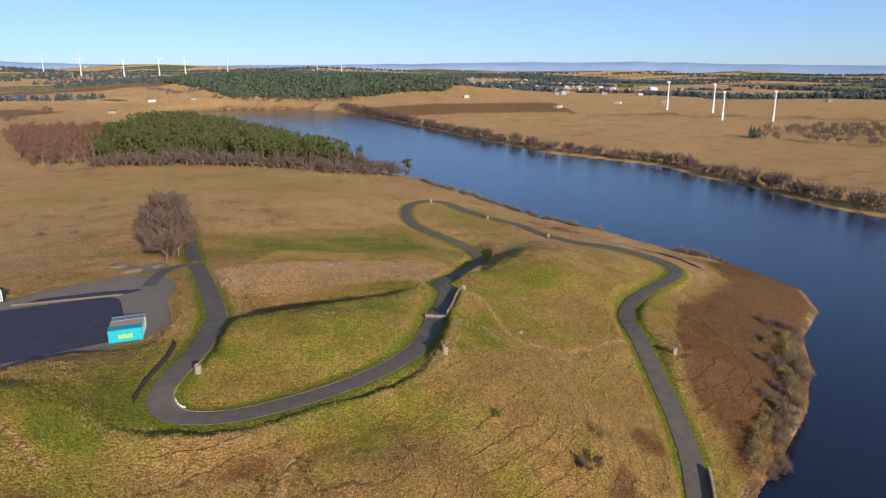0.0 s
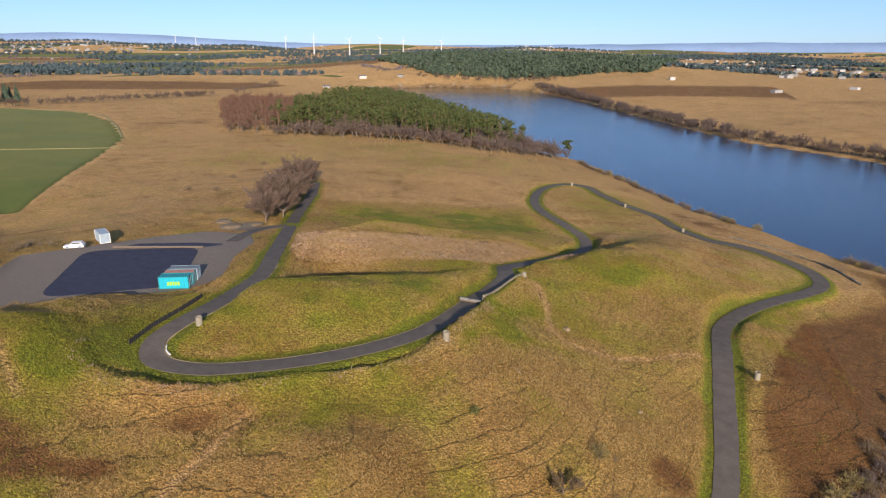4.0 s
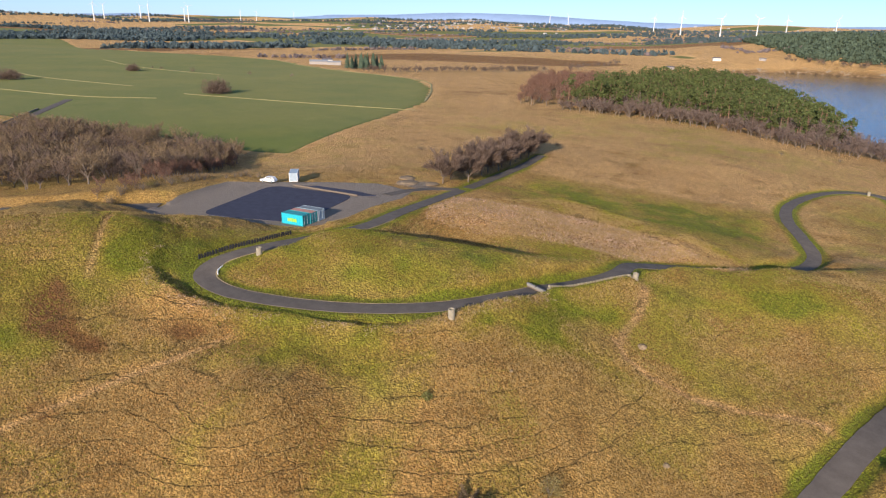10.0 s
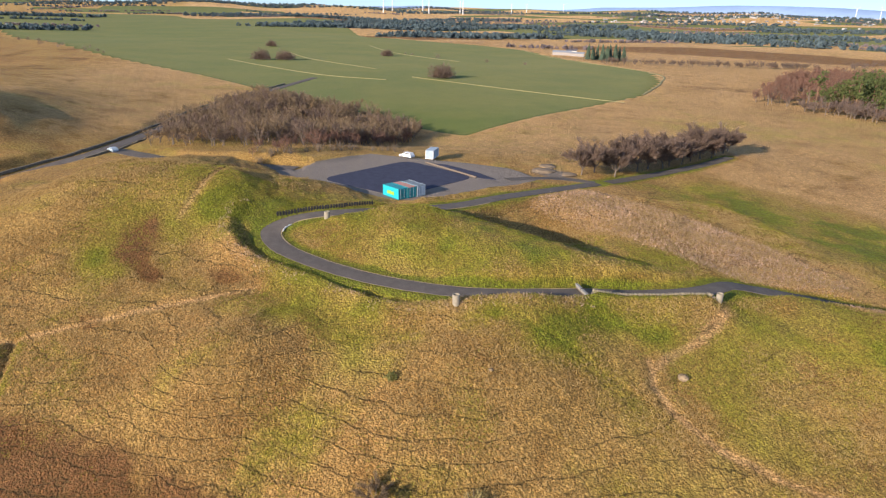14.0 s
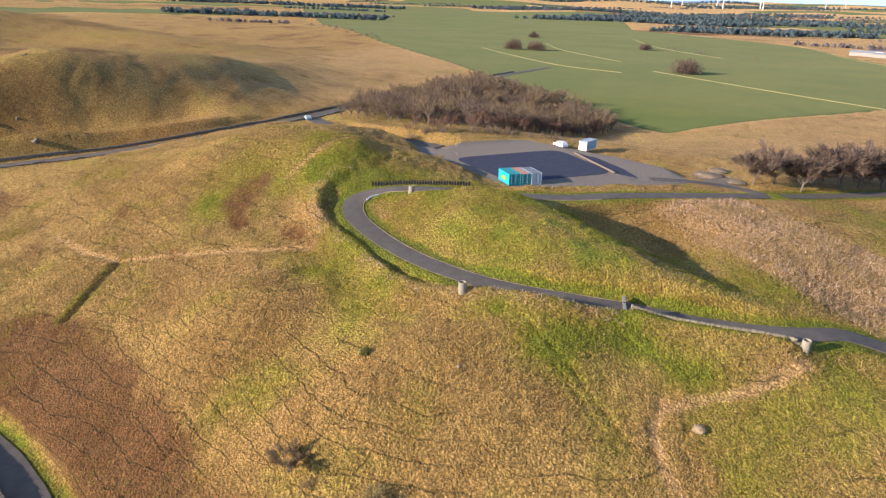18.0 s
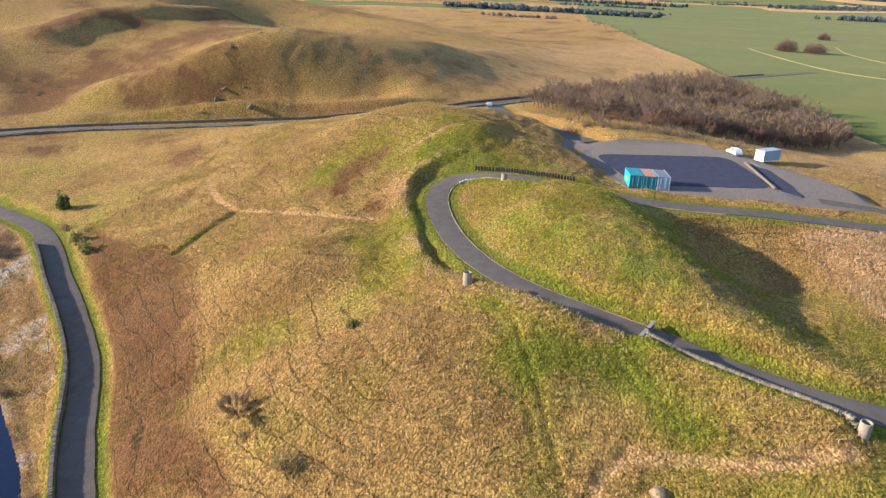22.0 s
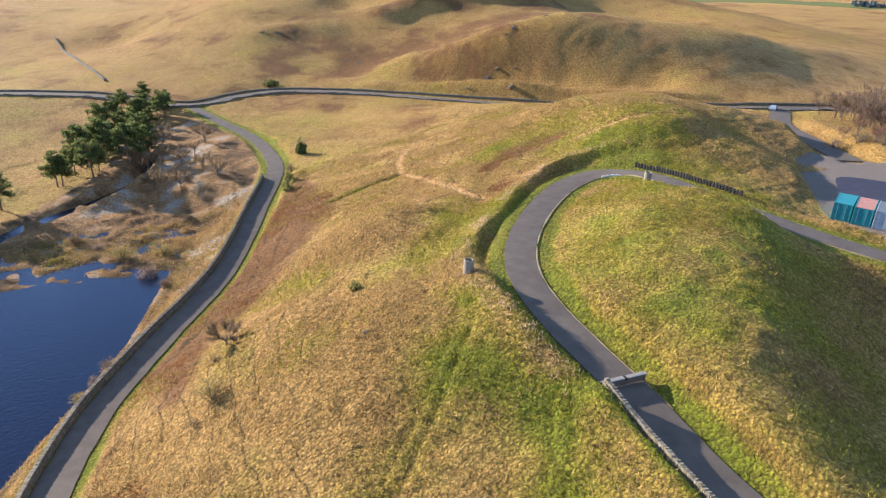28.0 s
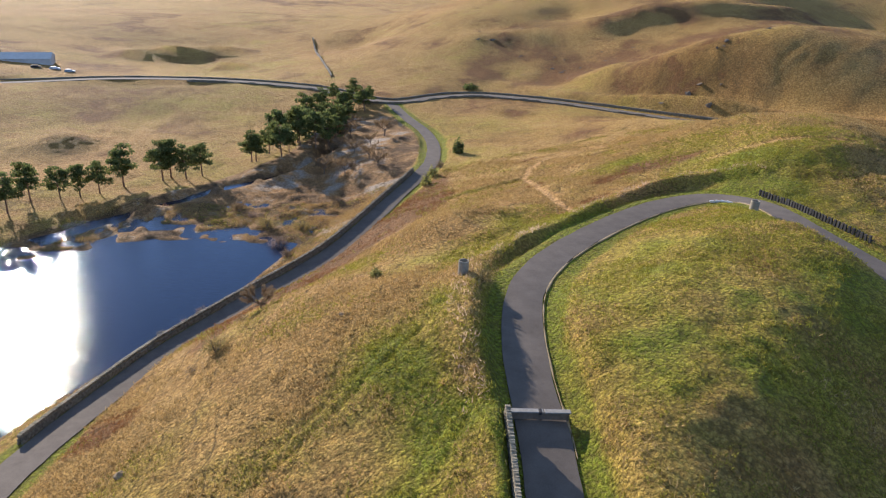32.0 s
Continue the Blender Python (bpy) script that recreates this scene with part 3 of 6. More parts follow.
def land(x, y, fine=True):
    x, y = np.asarray(x, float), np.asarray(y, float)
    z, d = rough_height(x, y)
    flat = np.maximum(area(x, y, GRAVEL, 2.5), area(x, y, PASTURE, 8))
    if fine:
        dry = step(0.5, 4, d)
        wild = dry * (1 - flat)
        out = np.maximum(np.maximum(-120 - x, x - 125), np.maximum(-65 - y, y - 340))
        close = 1 - step(-15, 25, out)
        lumps = 0.35 * lattice(x, y, 11, 1) + 0.16 * lattice(x, y, 4.3, 2) * (1 - step(30, 120, out)) + close * (0.11 * lattice(x + 0.5 * y, y - 0.5 * x, 1.7, 6) + 0.11 * lattice(x - 0.4 * y, y + 0.4 * x, 1.05, 7))
        z = z + wild * lumps
        # broken ground on the steep hill to the south-west
        crag = np.exp(-(((x + 138) / 40) ** 2 + ((y + 36) / 26) ** 2)) + np.exp(-(((x + 90) / 60) ** 2 + ((y + 160) / 60) ** 2))
        z = z + crag * (0.3 * np.abs(lattice(x, y, 9, 8)) + 0.2 * np.abs(lattice(x, y, 4, 9)))
    z = z + (26 - z) * area(x, y, GRAVEL, 2.5)
    # reedy marsh with pools at the head of the loch, and the burn that feeds it
    bog = area(x, y, MARSH, 5)
    z = z + (0.13 + 0.32 * lattice(x, y, 7.0, 31) + 0.40 * lattice(x, y, 2.1, 32) + 0.02 * np.maximum(20 - y, 0) - z) * bog
    z = z - (z + 0.5) * np.exp(-(line_distance(x, y, BURN) / 2.6) ** 2) * step(-0.75, -0.2, lattice(x, y, 5, 33))
    if fine:
        for k, t in enumerate(TRACKS):
            z = z - (0.95 if k == 1 else 0.18) * np.exp(-(line_distance(x, y, t) / 0.75) ** 2)
        for t in RUTS:
            z = z - 0.22 * np.exp(-((line_distance(x, y, t) - 0.8) / 0.28) ** 2)
    bank = line_distance(x, y, BANK)
    nearest = np.full(x.shape, 1e6)
    verge = np.zeros(x.shape)
    for name, road, wide, kept in ROADS:
        f, h = road_near(x, y, road)
        cut = 1 - (step(wide / 2 + 0.6, wide / 2 + 3.4, f) if kept else step(wide / 2 + 0.9, wide / 2 + 5.0, f))
        if name == "yard_road":
            cut = cut * (1 - area(x, y, GRAVEL, 1.0))
        z = z + (h - 0.10 - z) * cut
        under = f < wide / 2 - 0.25
        z = np.where(under, np.minimum(z, h - 0.14), z)
        nearest = np.minimum(nearest, f - wide / 2)
        if kept:
            verge = np.maximum(verge, 1 - step(wide / 2 + 0.6, wide / 2 + 2.8, f))
    # grassy bund along the outside of the bend
    inner = inside(x, y, BANK + [(-40, 125)])
    z = z + (2.0 + 0.28 * lattice(x, y, 3.1, 44)) * (1 - 0.45 * step(98, 108, y)) * (1 - 0.6 * step(-36, -47, x)) * np.exp(-(bank / np.where(inner, 1.2, 3.2)) ** 2) * step(0.2, 1.0, nearest)
    # the slope held back by the wall beside the sunken stretch of road
    east = x - np.interp(y, [q[1] for q in HELD], [q[0] for q in HELD])
    z = z + 1.4 * step(0.05, 0.75, east) * np.exp(-(np.maximum(east, 0) / 5.5) ** 2) * step(130.5, 134.5, y) * step(156, 151, y)
    return z, d, nearest, verge, bank


# ---- the ground, one sheet out to the skyline ----
def axis(lo, hi, gap, grow, end):
    core = np.arange(lo, hi, gap)
    out, g, v = [], gap, 0.0
    while v < end:
        g *= grow
        v += g
        out.append(v)
    out = np.array(out)
    return np.concatenate([lo - out[::-1], core, core[-1] + out])


def sheet(name, v, faces, mats, smooth=True):
    me = bpy.data.meshes.new(name)
    me.vertices.add(len(v))
    me.vertices.foreach_set("co", np.asarray(v, np.float32).ravel())
    n = faces.shape[1]
    me.loops.add(faces.size)
    me.loops.foreach_set("vertex_index", faces.astype(np.int32).ravel())
    me.polygons.add(len(faces))
    me.polygons.foreach_set("loop_start", np.arange(0, faces.size, n, dtype=np.int32))
    me.polygons.foreach_set("loop_total", np.full(len(faces), n, np.int32))
    me.polygons.foreach_set("use_smooth", np.full(len(faces), smooth))
    for mt in mats if isinstance(mats, (list, tuple)) else [mats]:
        me.materials.append(mt)
    me.update(calc_edges=True)
    return me


def grid_faces(nx, ny):
    i = np.arange(ny - 1)[:, None] * nx + np.arange(nx - 1)[None, :]
    return np.stack([i, i + 1, i + nx + 1, i + nx], -1).reshape(-1, 4)


def fine_axis(lo, a, b, hi, end):
    """Close lines from a to b, wider to lo and hi, then ever wider."""
    outer = axis(lo, hi, 0.95, 1.06, end)
    return np.concatenate([outer[outer < a - 0.5], np.arange(a, b, 0.45), outer[outer > b + 0.3]])


AX, AY = fine_axis(-125, -72, 62, 130, 4650), fine_axis(-70, 38, 185, 345, 4550)
GX, GY = np.meshgrid(AX, AY)
GX, GY = GX.ravel(), GY.ravel()
GZ, GD, GNEAR, GVERGE, GBANK = land(GX, GY)
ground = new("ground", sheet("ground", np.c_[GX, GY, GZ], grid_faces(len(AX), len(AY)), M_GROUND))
tagged(ground, "rough winter grassland with straw, green turf and bracken", "ground", kind="structure")


def blob(x, y, cx, cy, rx, ry, turn=0):
    c, s = math.cos(radians(turn)), math.sin(radians(turn))
    u, v = ((x - cx) * c + (y - cy) * s) / rx, (-(x - cx) * s + (y - cy) * c) / ry
    return np.exp(-(u * u + v * v))


POINT = [(58, 96), (55, 130), (61, 160), (70, 183), (87, 202), (97, 218), (100, 250), (140, 250), (150, 180), (90, 96)]


def plants_at(x, y, d, near, verge, bank):
    green = 0.20 + 0.9 * verge
    green = green + 0.64 * blob(x, y, -22, 120, 34, 20, 55) + 0.30 * blob(x, y, -6, 92, 22, 9, 30) + 0.30 * blob(x, y, 8, 122, 6, 13) + 0.40 * blob(x, y, 22, 170, 24, 26) + 0.40 * blob(x, y, -58, 74, 22, 14, 60)
    green = green + 0.40 * blob(x, y, -52, 92, 8, 12) + 0.72 * area(x, y, GREENFIELD, 15) + 0.3 * blob(x, y, -5, 215, 30, 26) + 0.3 * blob(x, y, 12, 285, 22, 40, 25) + 0.25 * blob(x, y, 55, -30, 60, 40) + 0.35 * blob(x, y, 66, 215, 20, 30) + 0.42 * blob(x, y, 61, 176, 8, 26, -14) + 0.3 * blob(x, y, -40, 60, 14, 10)
    for gx, gy, gr in ((23.6, 91, 3), (27, 101.5, 3), (-12, 93, 6), (-49, 76, 6), (22, 145, 6), (31, 140, 5), (27, 171, 8), (9, 139, 6), (5, 115, 4), (10, 122, 4), (5, 131, 5), (-41, 53, 6), (-52, 81, 6)):
        green = green + 0.26 * blob(x, y, gx, gy, gr * 1.3, gr, 40)
    green = green + 0.35 * blob(x, y, -130, 62, 16, 8, 45) + 0.25 * blob(x, y, -10, -10, 30, 20)
    home = step(190, 120, np.hypot(x - 5, y - 110))
    green = green + home * (0.20 * lattice(x, y, 11, 17) + 0.20 * lattice(x, y, 4.2, 18))
    far = step(300, 700, np.hypot(x, y))
    green = green - 0.35 * area(x, y, RUSHES, 3) - 0.25 * far
    brack = 0.98 * area(x, y, POINT, 5)
    brack = np.maximum(brack, 0.8 * blob(x, y, 18, 66, 9, 24, -38)) + 0.75 * blob(x, y, -45, 64, 7, 5) + 0.7 * blob(x, y, -27, 78, 6, 3, 30) + 0.45 * blob(x, y, -20, 165, 18, 8, 30) + 0.4 * blob(x, y, 40, 103, 6, 14)
    brack = brack + 0.45 * blob(x, y, 14, 113, 9, 5, 60) + 0.45 * blob(x, y, 50, 280, 20, 40, 40) + 0.5 * blob(x, y, -60, -10, 40, 14, 60) + 0.35 * blob(x, y, -200, 60, 60, 40)
    brack = np.maximum(brack, 0.9 * area(x, y, [(-14, 12), (-10, 46), (0, 61), (12, 73), (22, 84), (31, 99), (36, 83), (22, 62), (13, 50), (1, 31)], 4.5))
    for bx, by, br in ((-32, 66, 5), (-43, 37, 5), (-31, 24, 6), (-23, 57, 4), (38, 110, 5), (-40, 62, 4)):
        brack = brack + 0.6 * blob(x, y, bx, by, br, br * 0.6, 30)
    brack = brack + 0.3 * step(0.1, 0.7, lattice(x, y, 160, 12)) * step(250, 500, np.hypot(x, y))
    for t in RUTS:
        green = green + 0.14 * np.exp(-(line_distance(x, y, t) / 1.2) ** 2)
    green = green + 0.5 * np.exp(-((line_distance(x, y, TRACKS[1]) - 1.3) / 0.9) ** 2)
    brack = brack + 0.75 * np.exp(-(line_distance(x, y, [(-5.0, 133.5), (-4.0, 140), (-3.2, 147)]) / 1.3) ** 2)
    for t in (TRACKS[0], TRACKS[2], TRACKS[3], TRACKS[5]):
        green = green - 0.4 * np.exp(-(line_distance(x, y, t) / 1.1) ** 2)
    wildland = step(60, 170, np.hypot(x - 10, y - 115)) * step(2600, 900, np.hypot(x, y))
    brack = brack + wildland * ((0.20 + 0.2 * step(40, -60, y)) * lattice(x, y, 17, 13) + 0.28 * lattice(x, y, 55, 14) + 0.27 * step(40, -60, y))
    green = green + wildland * (0.25 * lattice(x, y, 33, 15) + 0.2 * lattice(x, y, 90, 16))
    past = area(x, y, PASTURE, 5)
    # far fields: strips that lie across the line of sight
    ring, way = np.hypot(x, y), np.arctan2(x, y)
    cell = lattice(np.round(ring / 190) * 190, np.round(way * ring / 420) * 420, 97, 21)
    farms = 0.9 * step(1250, 1500, ring + 60 * lattice(x, y, 120, 23)) * step(0.05, 0.20, cell) * (1 - step(-0.30, -0.22, way) * step(1900, 1700, ring)) * (shore_distance(x, y) > 90)
    past = np.maximum(past, farms)
    brack = np.maximum(brack, 0.8 * step(900, 1100, ring) * step(-0.5, -0.65, cell))
    green = np.clip(green * (1 - 0.5 * past), 0, 1)
    trods = step(170, 90, np.hypot(x - 5, y - 95)) * (1 - step(0.42, 0.62, green))
    return green, np.clip(brack * (1 - verge), 0, 1), past, trods


def soils_at(x, y, d, near, verge, bank):
    grit = area(x, y, GRAVEL, 1.0)
    grit = np.maximum(grit, 0.62 * blob(x, y, -80, 168, 14, 9, 20))
    pale = (0.74 + 0.25 * lattice(x, y, 5, 26)) * np.exp(-(np.maximum(bank - 0.6, 0) / 2.8) ** 2) * np.where(inside(x, y, BANK + [(-40, 125)]), 0.4, 1)
    pale = np.maximum(pale, (0.82 + 0.20 * lattice(x, y, 90, 24) + 0.18 * lattice(x, y, 35, 25)) * step(75, 230, np.hypot(x - 5, y - 90) + 0.25 * (y - 90)) * (1 - 0.75 * step(40, -60, y)) * (1 - area(x, y, GREENFIELD, 15)) * (1 - 0.5 * blob(x, y, 12, 285, 22, 40, 25)))
    for worn, t in zip((0.74, 0, 0.86, 0.82, 0, 0.68), TRACKS):
        pale = np.maximum(pale, worn * np.exp(-(line_distance(x, y, t) / 1.0) ** 2))
    pale = pale * (1 - 0.95 * area(x, y, POINT, 5))
    pale = pale + 0.5 * blob(x, y, 9, 148, 5, 3, 60) + 0.4 * blob(x, y, -14, 133, 3, 7, 20) + 0.72 * area(x, y, RUSHES, 3)
    wet = step(3.0, 1.2, d) * 0.9 + 0.9 * area(x, y, [(24, 50), (17, 48), (10, 35), (4, 22), (-3, 8), (-8, -4), (-11, -20), (-11, -45), (-6, -70), (16, -70), (30, -30), (80, 30), (84, 44), (66, 37)], 4)
    return grit, np.clip(pale * (1 - verge), 0, 1), np.clip(wet * (1 - verge), 0, 1), np.ones(x.shape)


for attr, cols in (("plants", plants_at(GX, GY, GD, GNEAR, GVERGE, GBANK)), ("soils", soils_at(GX, GY, GD, GNEAR, GVERGE, GBANK))):
    a = ground.data.attributes.new(attr, 'FLOAT_COLOR', 'POINT')
    a.data.foreach_set("color", np.stack(cols, 1).astype(np.float32).ravel())

# ---- the loch ----
water = new("water", sheet("water", np.array([(-560, -125, 0), (460, -125, 0), (460, 1400, 0), (-560, 1400, 0)]), np.array([[0, 1, 2, 3]]), M_WATER))
tagged(water, "wind-rippled deep blue loch water", "lake", kind="structure")


def height(x, y):
    return float(land(np.array([float(x)]), np.array([float(y)]))[0][0])


def heights(xy):
    xy = np.asarray(xy, float)
    return land(xy[:, 0], xy[:, 1])[0]


# ---- roads ----
def ribbon(road, wide, lift, thick=0.25):
    """A strip along the road with sides that go into the ground."""
    t = np.gradient(road[:, :2], axis=0)
    t /= np.linalg.norm(t, axis=1)[:, None]
    n = np.c_[-t[:, 1], t[:, 0]]
    ragged = 0.10 * lattice(road[:, 0], road[:, 1], 2.3, 5)[:, None]
    rows = []
    for off, dz in ((-wide / 2, -thick), (-wide / 2, 0), (-wide / 6, 0.03), (wide / 6, 0.03), (wide / 2, 0), (wide / 2, -thick)):
        rows.append(np.c_[road[:, :2] + n * (off + np.sign(off) * ragged), road[:, 2] + lift + dz])
    v = np.stack(rows, 1).reshape(-1, 3)
    return v, grid_faces(6, len(road))


lifts = {"ring_road": 0.0, "loop_road": 0.006, "shore_road": 0.012, "south_road": 0.006, "moor_road": 0.0, "link_road": -0.02, "yard_road": 0.03}
for name, road, wide, kept in ROADS:
    v, f = ribbon(road, wide, lifts[name])
    ob = new(name, sheet(name, v, f, M_ROAD, False))
    tagged(ob, "worn grey tarmac road one lane wide" if kept else "plain grey tarmac road with soft edges", "road", kind="structure")


# ---- makers ----
def part(name, bm, mat, parent, label=""):
    """A bmesh as one mesh object under a thing or under a part."""
    me = bpy.data.meshes.new(name)
    bm.to_mesh(me)
    bm.free()
    me.materials.append(mat)
    ob = new(name, me)
    ob.parent = parent
    return tagged(ob, label)


def thing(name, x, y, z, turn, label, category, group="", kind=""):
    ob = new(name)
    ob.matrix_basis = pose(x, y, z, 0, 0, turn)
    return tagged(ob, label, category, group, kind)


def box(lo, hi, bevel=0.0, bm=None):
    bm = bm or bmesh.new()
    made = bmesh.ops.create_cube(bm, size=1.0)["verts"]
    for v in made:
        v.co = Vector([lo[i] + (hi[i] - lo[i]) * (v.co[i] + 0.5) for i in range(3)])
    if bevel:
        bmesh.ops.bevel(bm, geom=list({e for v in made for e in v.link_edges}), offset=bevel, segments=1, affect='EDGES')
    return bm


def lathe(profile, sides=20):
    """A turned body from (radius, height) pairs."""
    bm = bmesh.new()
    rings = []
    for r, h in profile:
        rings.append([bm.verts.new((r * math.cos(2 * math.pi * k / sides), r * math.sin(2 * math.pi * k / sides), h)) for k in range(sides)])
    for a, b in zip(rings, rings[1:]):
        for k in range(sides):
            bm.faces.new((a[k], a[(k + 1) % sides], b[(k + 1) % sides], b[k]))
    return bm


def tube(p, q, r0, r1, n=5):
    p, q = np.array(p, float), np.array(q, float)
    d = (q - p) / (np.linalg.norm(q - p) + 1e-9)
    a = np.cross(d, (0.3, 0.9, 0.2))
    a /= np.linalg.norm(a)
    b = np.cross(d, a)
    k = np.arange(n) * 2 * math.pi / n
    ring = np.cos(k)[:, None] * a + np.sin(k)[:, None] * b
    v = np.vstack([p + ring * r0, q + ring * r1])
    i = np.arange(n)
    j = (i + 1) % n
    return v, np.vstack([np.c_[i, j, j + n], np.c_[i, j + n, i + n]])


def merge(bits):
    vs, fs, at = [], [], 0
    for v, f in bits:
        vs.append(v)
        fs.append(f + at)
        at += len(v)
    return np.vstack(vs), np.vstack(fs)


def sprays(rng, places, out, length, width):
    """Thin twigs from the places, pointing along out, one triangle each."""
    n = len(places)
    d = out + rng.normal(0, 0.45, (n, 3))
    d /= np.linalg.norm(d, axis=1)[:, None]
    s = np.cross(d, rng.normal(0, 1, (n, 3)))
    s /= np.linalg.norm(s, axis=1)[:, None] + 1e-9
    ln = length * rng.uniform(0.6, 1.3, (n, 1))
    v = np.stack([places - s * width, places + s * width, places + d * ln], 1).reshape(-1, 3)
    return v, np.arange(3 * n).reshape(-1, 3)


def tufts(rng, places, size):
    """Small leaf clumps: one bent pair of triangles each."""
    n = len(places)
    a, b = rng.normal(0, 1, (n, 3)), rng.normal(0, 1, (n, 3))
    a /= np.linalg.norm(a, axis=1)[:, None]
    b -= a * (a * b).sum(1)[:, None]
    b /= np.linalg.norm(b, axis=1)[:, None]
    s = size * rng.uniform(0.6, 1.4, (n, 1))
    up = np.cross(a, b) * s * 0.35
    v = np.stack([places - a * s, places - b * s * 0.8 + up, places + a * s, places + b * s * 0.8 + up], 1).reshape(-1, 3)
    i = np.arange(n)[:, None] * 4
    return v, np.vstack([i + [0, 1, 2], i + [0, 2, 3]])


def bare_tree(seed, tall, wide, twigs=700, leader=0.35, thin=0.014):
    """Wood and twigs of a leafless tree, standing on the origin."""
    rng = np.random.RandomState(seed)
    wood, ends, outs = [], [], []
    p, fork = np.zeros(3), tall * leader
    base = 0.022 * tall + 0.05
    top = np.array([rng.normal(0, 0.25), rng.normal(0, 0.25), fork])
    wood.append(tube(p - (0, 0, 0.3), top, base, base * 0.7, 7))
    for k in range(7):
        ang = 2 * math.pi * (k + rng.rand() * 0.6) / 7
        rise = rng.uniform(0.45, 1.0)
        d = np.array([math.cos(ang) * wide * 0.36, math.sin(ang) * wide * 0.36, (tall - fork) * 0.72 * rise])
        m = top * rng.uniform(0.6, 1.0) + 0
        e = m + d
        wood.append(tube(m, e, base * 0.42, base * 0.2))
        for j in range(4):
            f = e * 0.35 + m * 0.65 + (e - m) * rng.rand() * 0.6
            g = f + d * rng.uniform(0.3, 0.75) + rng.normal(0, 0.11 * tall, 3) * (1, 1, 0.6)
            g[2] = min(max(g[2], tall * 0.28), tall * 0.97)
            wood.append(tube(f, g, base * 0.2, base * 0.06, 4))
            ends.append((f, g))
    ends = np.array(ends)
    pick = rng.randint(0, len(ends), twigs)
    u = rng.uniform(0.25, 1.05, (twigs, 1))
    at = ends[pick, 0] * (1 - u) + ends[pick, 1] * u + rng.normal(0, 0.035 * tall, (twigs, 3))
    out = at - (0, 0, tall * 0.42)
    out /= np.linalg.norm(out, axis=1)[:, None]
    out += (0, 0, 0.25)
    return merge(wood), sprays(rng, at, out, tall * 0.13, thin * tall)


def pine_tree(seed, tall, clumps=26, per=30, wide=0.27, low=0.42, tuft=0.036):
    """A Scots pine: a tall stem, a few limbs and dense uneven clumps of needles."""
    rng = np.random.RandomState(seed)
    base = 0.017 * tall + 0.06
    lean = rng.normal(0, 0.03, 2) * tall
    top = np.array([lean[0], lean[1], tall * 0.93])
    wood = [tube((0, 0, -0.3), top * 0.55, base, base * 0.65, 7), tube(top * 0.55, top, base * 0.65, base * 0.15, 6)]
    leaf = []
    for k in range(clumps):
        h = rng.uniform(low, 1.0)
        r = tall * wide * rng.uniform(0.25, 1.0) * math.sqrt(max(0.06, 1 - ((h - low) / (1.04 - low)) ** 1.6))
        ang = rng.rand() * 6.283
        c = np.array([lean[0] * h + math.cos(ang) * r, lean[1] * h + math.sin(ang) * r, tall * h])
        wood.append(tube(top * min(h * 0.95, 0.97), c, base * 0.22, base * 0.06, 4))
        q = rng.normal(0, 1, (per, 3))
        q /= np.linalg.norm(q, axis=1)[:, None]
        leaf.append(tufts(rng, c + q * rng.uniform(0.35, 1.0, (per, 1)) * (0.125 * tall, 0.125 * tall, 0.065 * tall), tuft * tall))
    return merge(wood), merge(leaf)


def spruce_tree(seed, tall, tiers=6, arms=7):
    rng = np.random.RandomState(seed)
    wood = [tube((0, 0, -0.3), (0, 0, tall * 0.9), 0.02 * tall, 0.004 * tall, 5)]
    leaf = []
    for k in range(tiers):
        h = tall * (0.12 + 0.80 * k / tiers)
        r = tall * 0.21 * (1 - k / (tiers + 0.6))
        for j in range(arms):
            ang = 6.283 * (j + rng.rand()) / arms
            a = np.array([math.cos(ang), math.sin(ang), 0])
            s = np.array([-a[1], a[0], 0]) * r * 0.5
            tip = a * r * rng.uniform(0.8, 1.2) + (0, 0, h - tall * 0.05)
            v = np.array([(0, 0, h + tall * 0.13), tip * 0.8 - s + (0, 0, 0.02 * tall), tip, tip * 0.8 + s])
            leaf.append((v, np.array([[0, 1, 2], [0, 2, 3]])))
    return merge(wood), merge(leaf)


def tree_clump(seed, wide, tall, n=26):
    """A few trees far off, as one loose heap of foliage."""
    rng = np.random.RandomState(seed)
    q = rng.normal(0, 1, (n, 3))
    q /= np.linalg.norm(q, axis=1)[:, None]
    q[:, 2] = np.abs(q[:, 2])
    stem = tube((0, 0, -1), (0, 0, tall * 0.5), 0.4, 0.2, 4)
    return stem, tufts(rng, q * rng.uniform(0.5, 1.0, (n, 1)) * (wide / 2, wide / 2, tall * 0.8) + (0, 0, tall * 0.12), wide * 0.25)


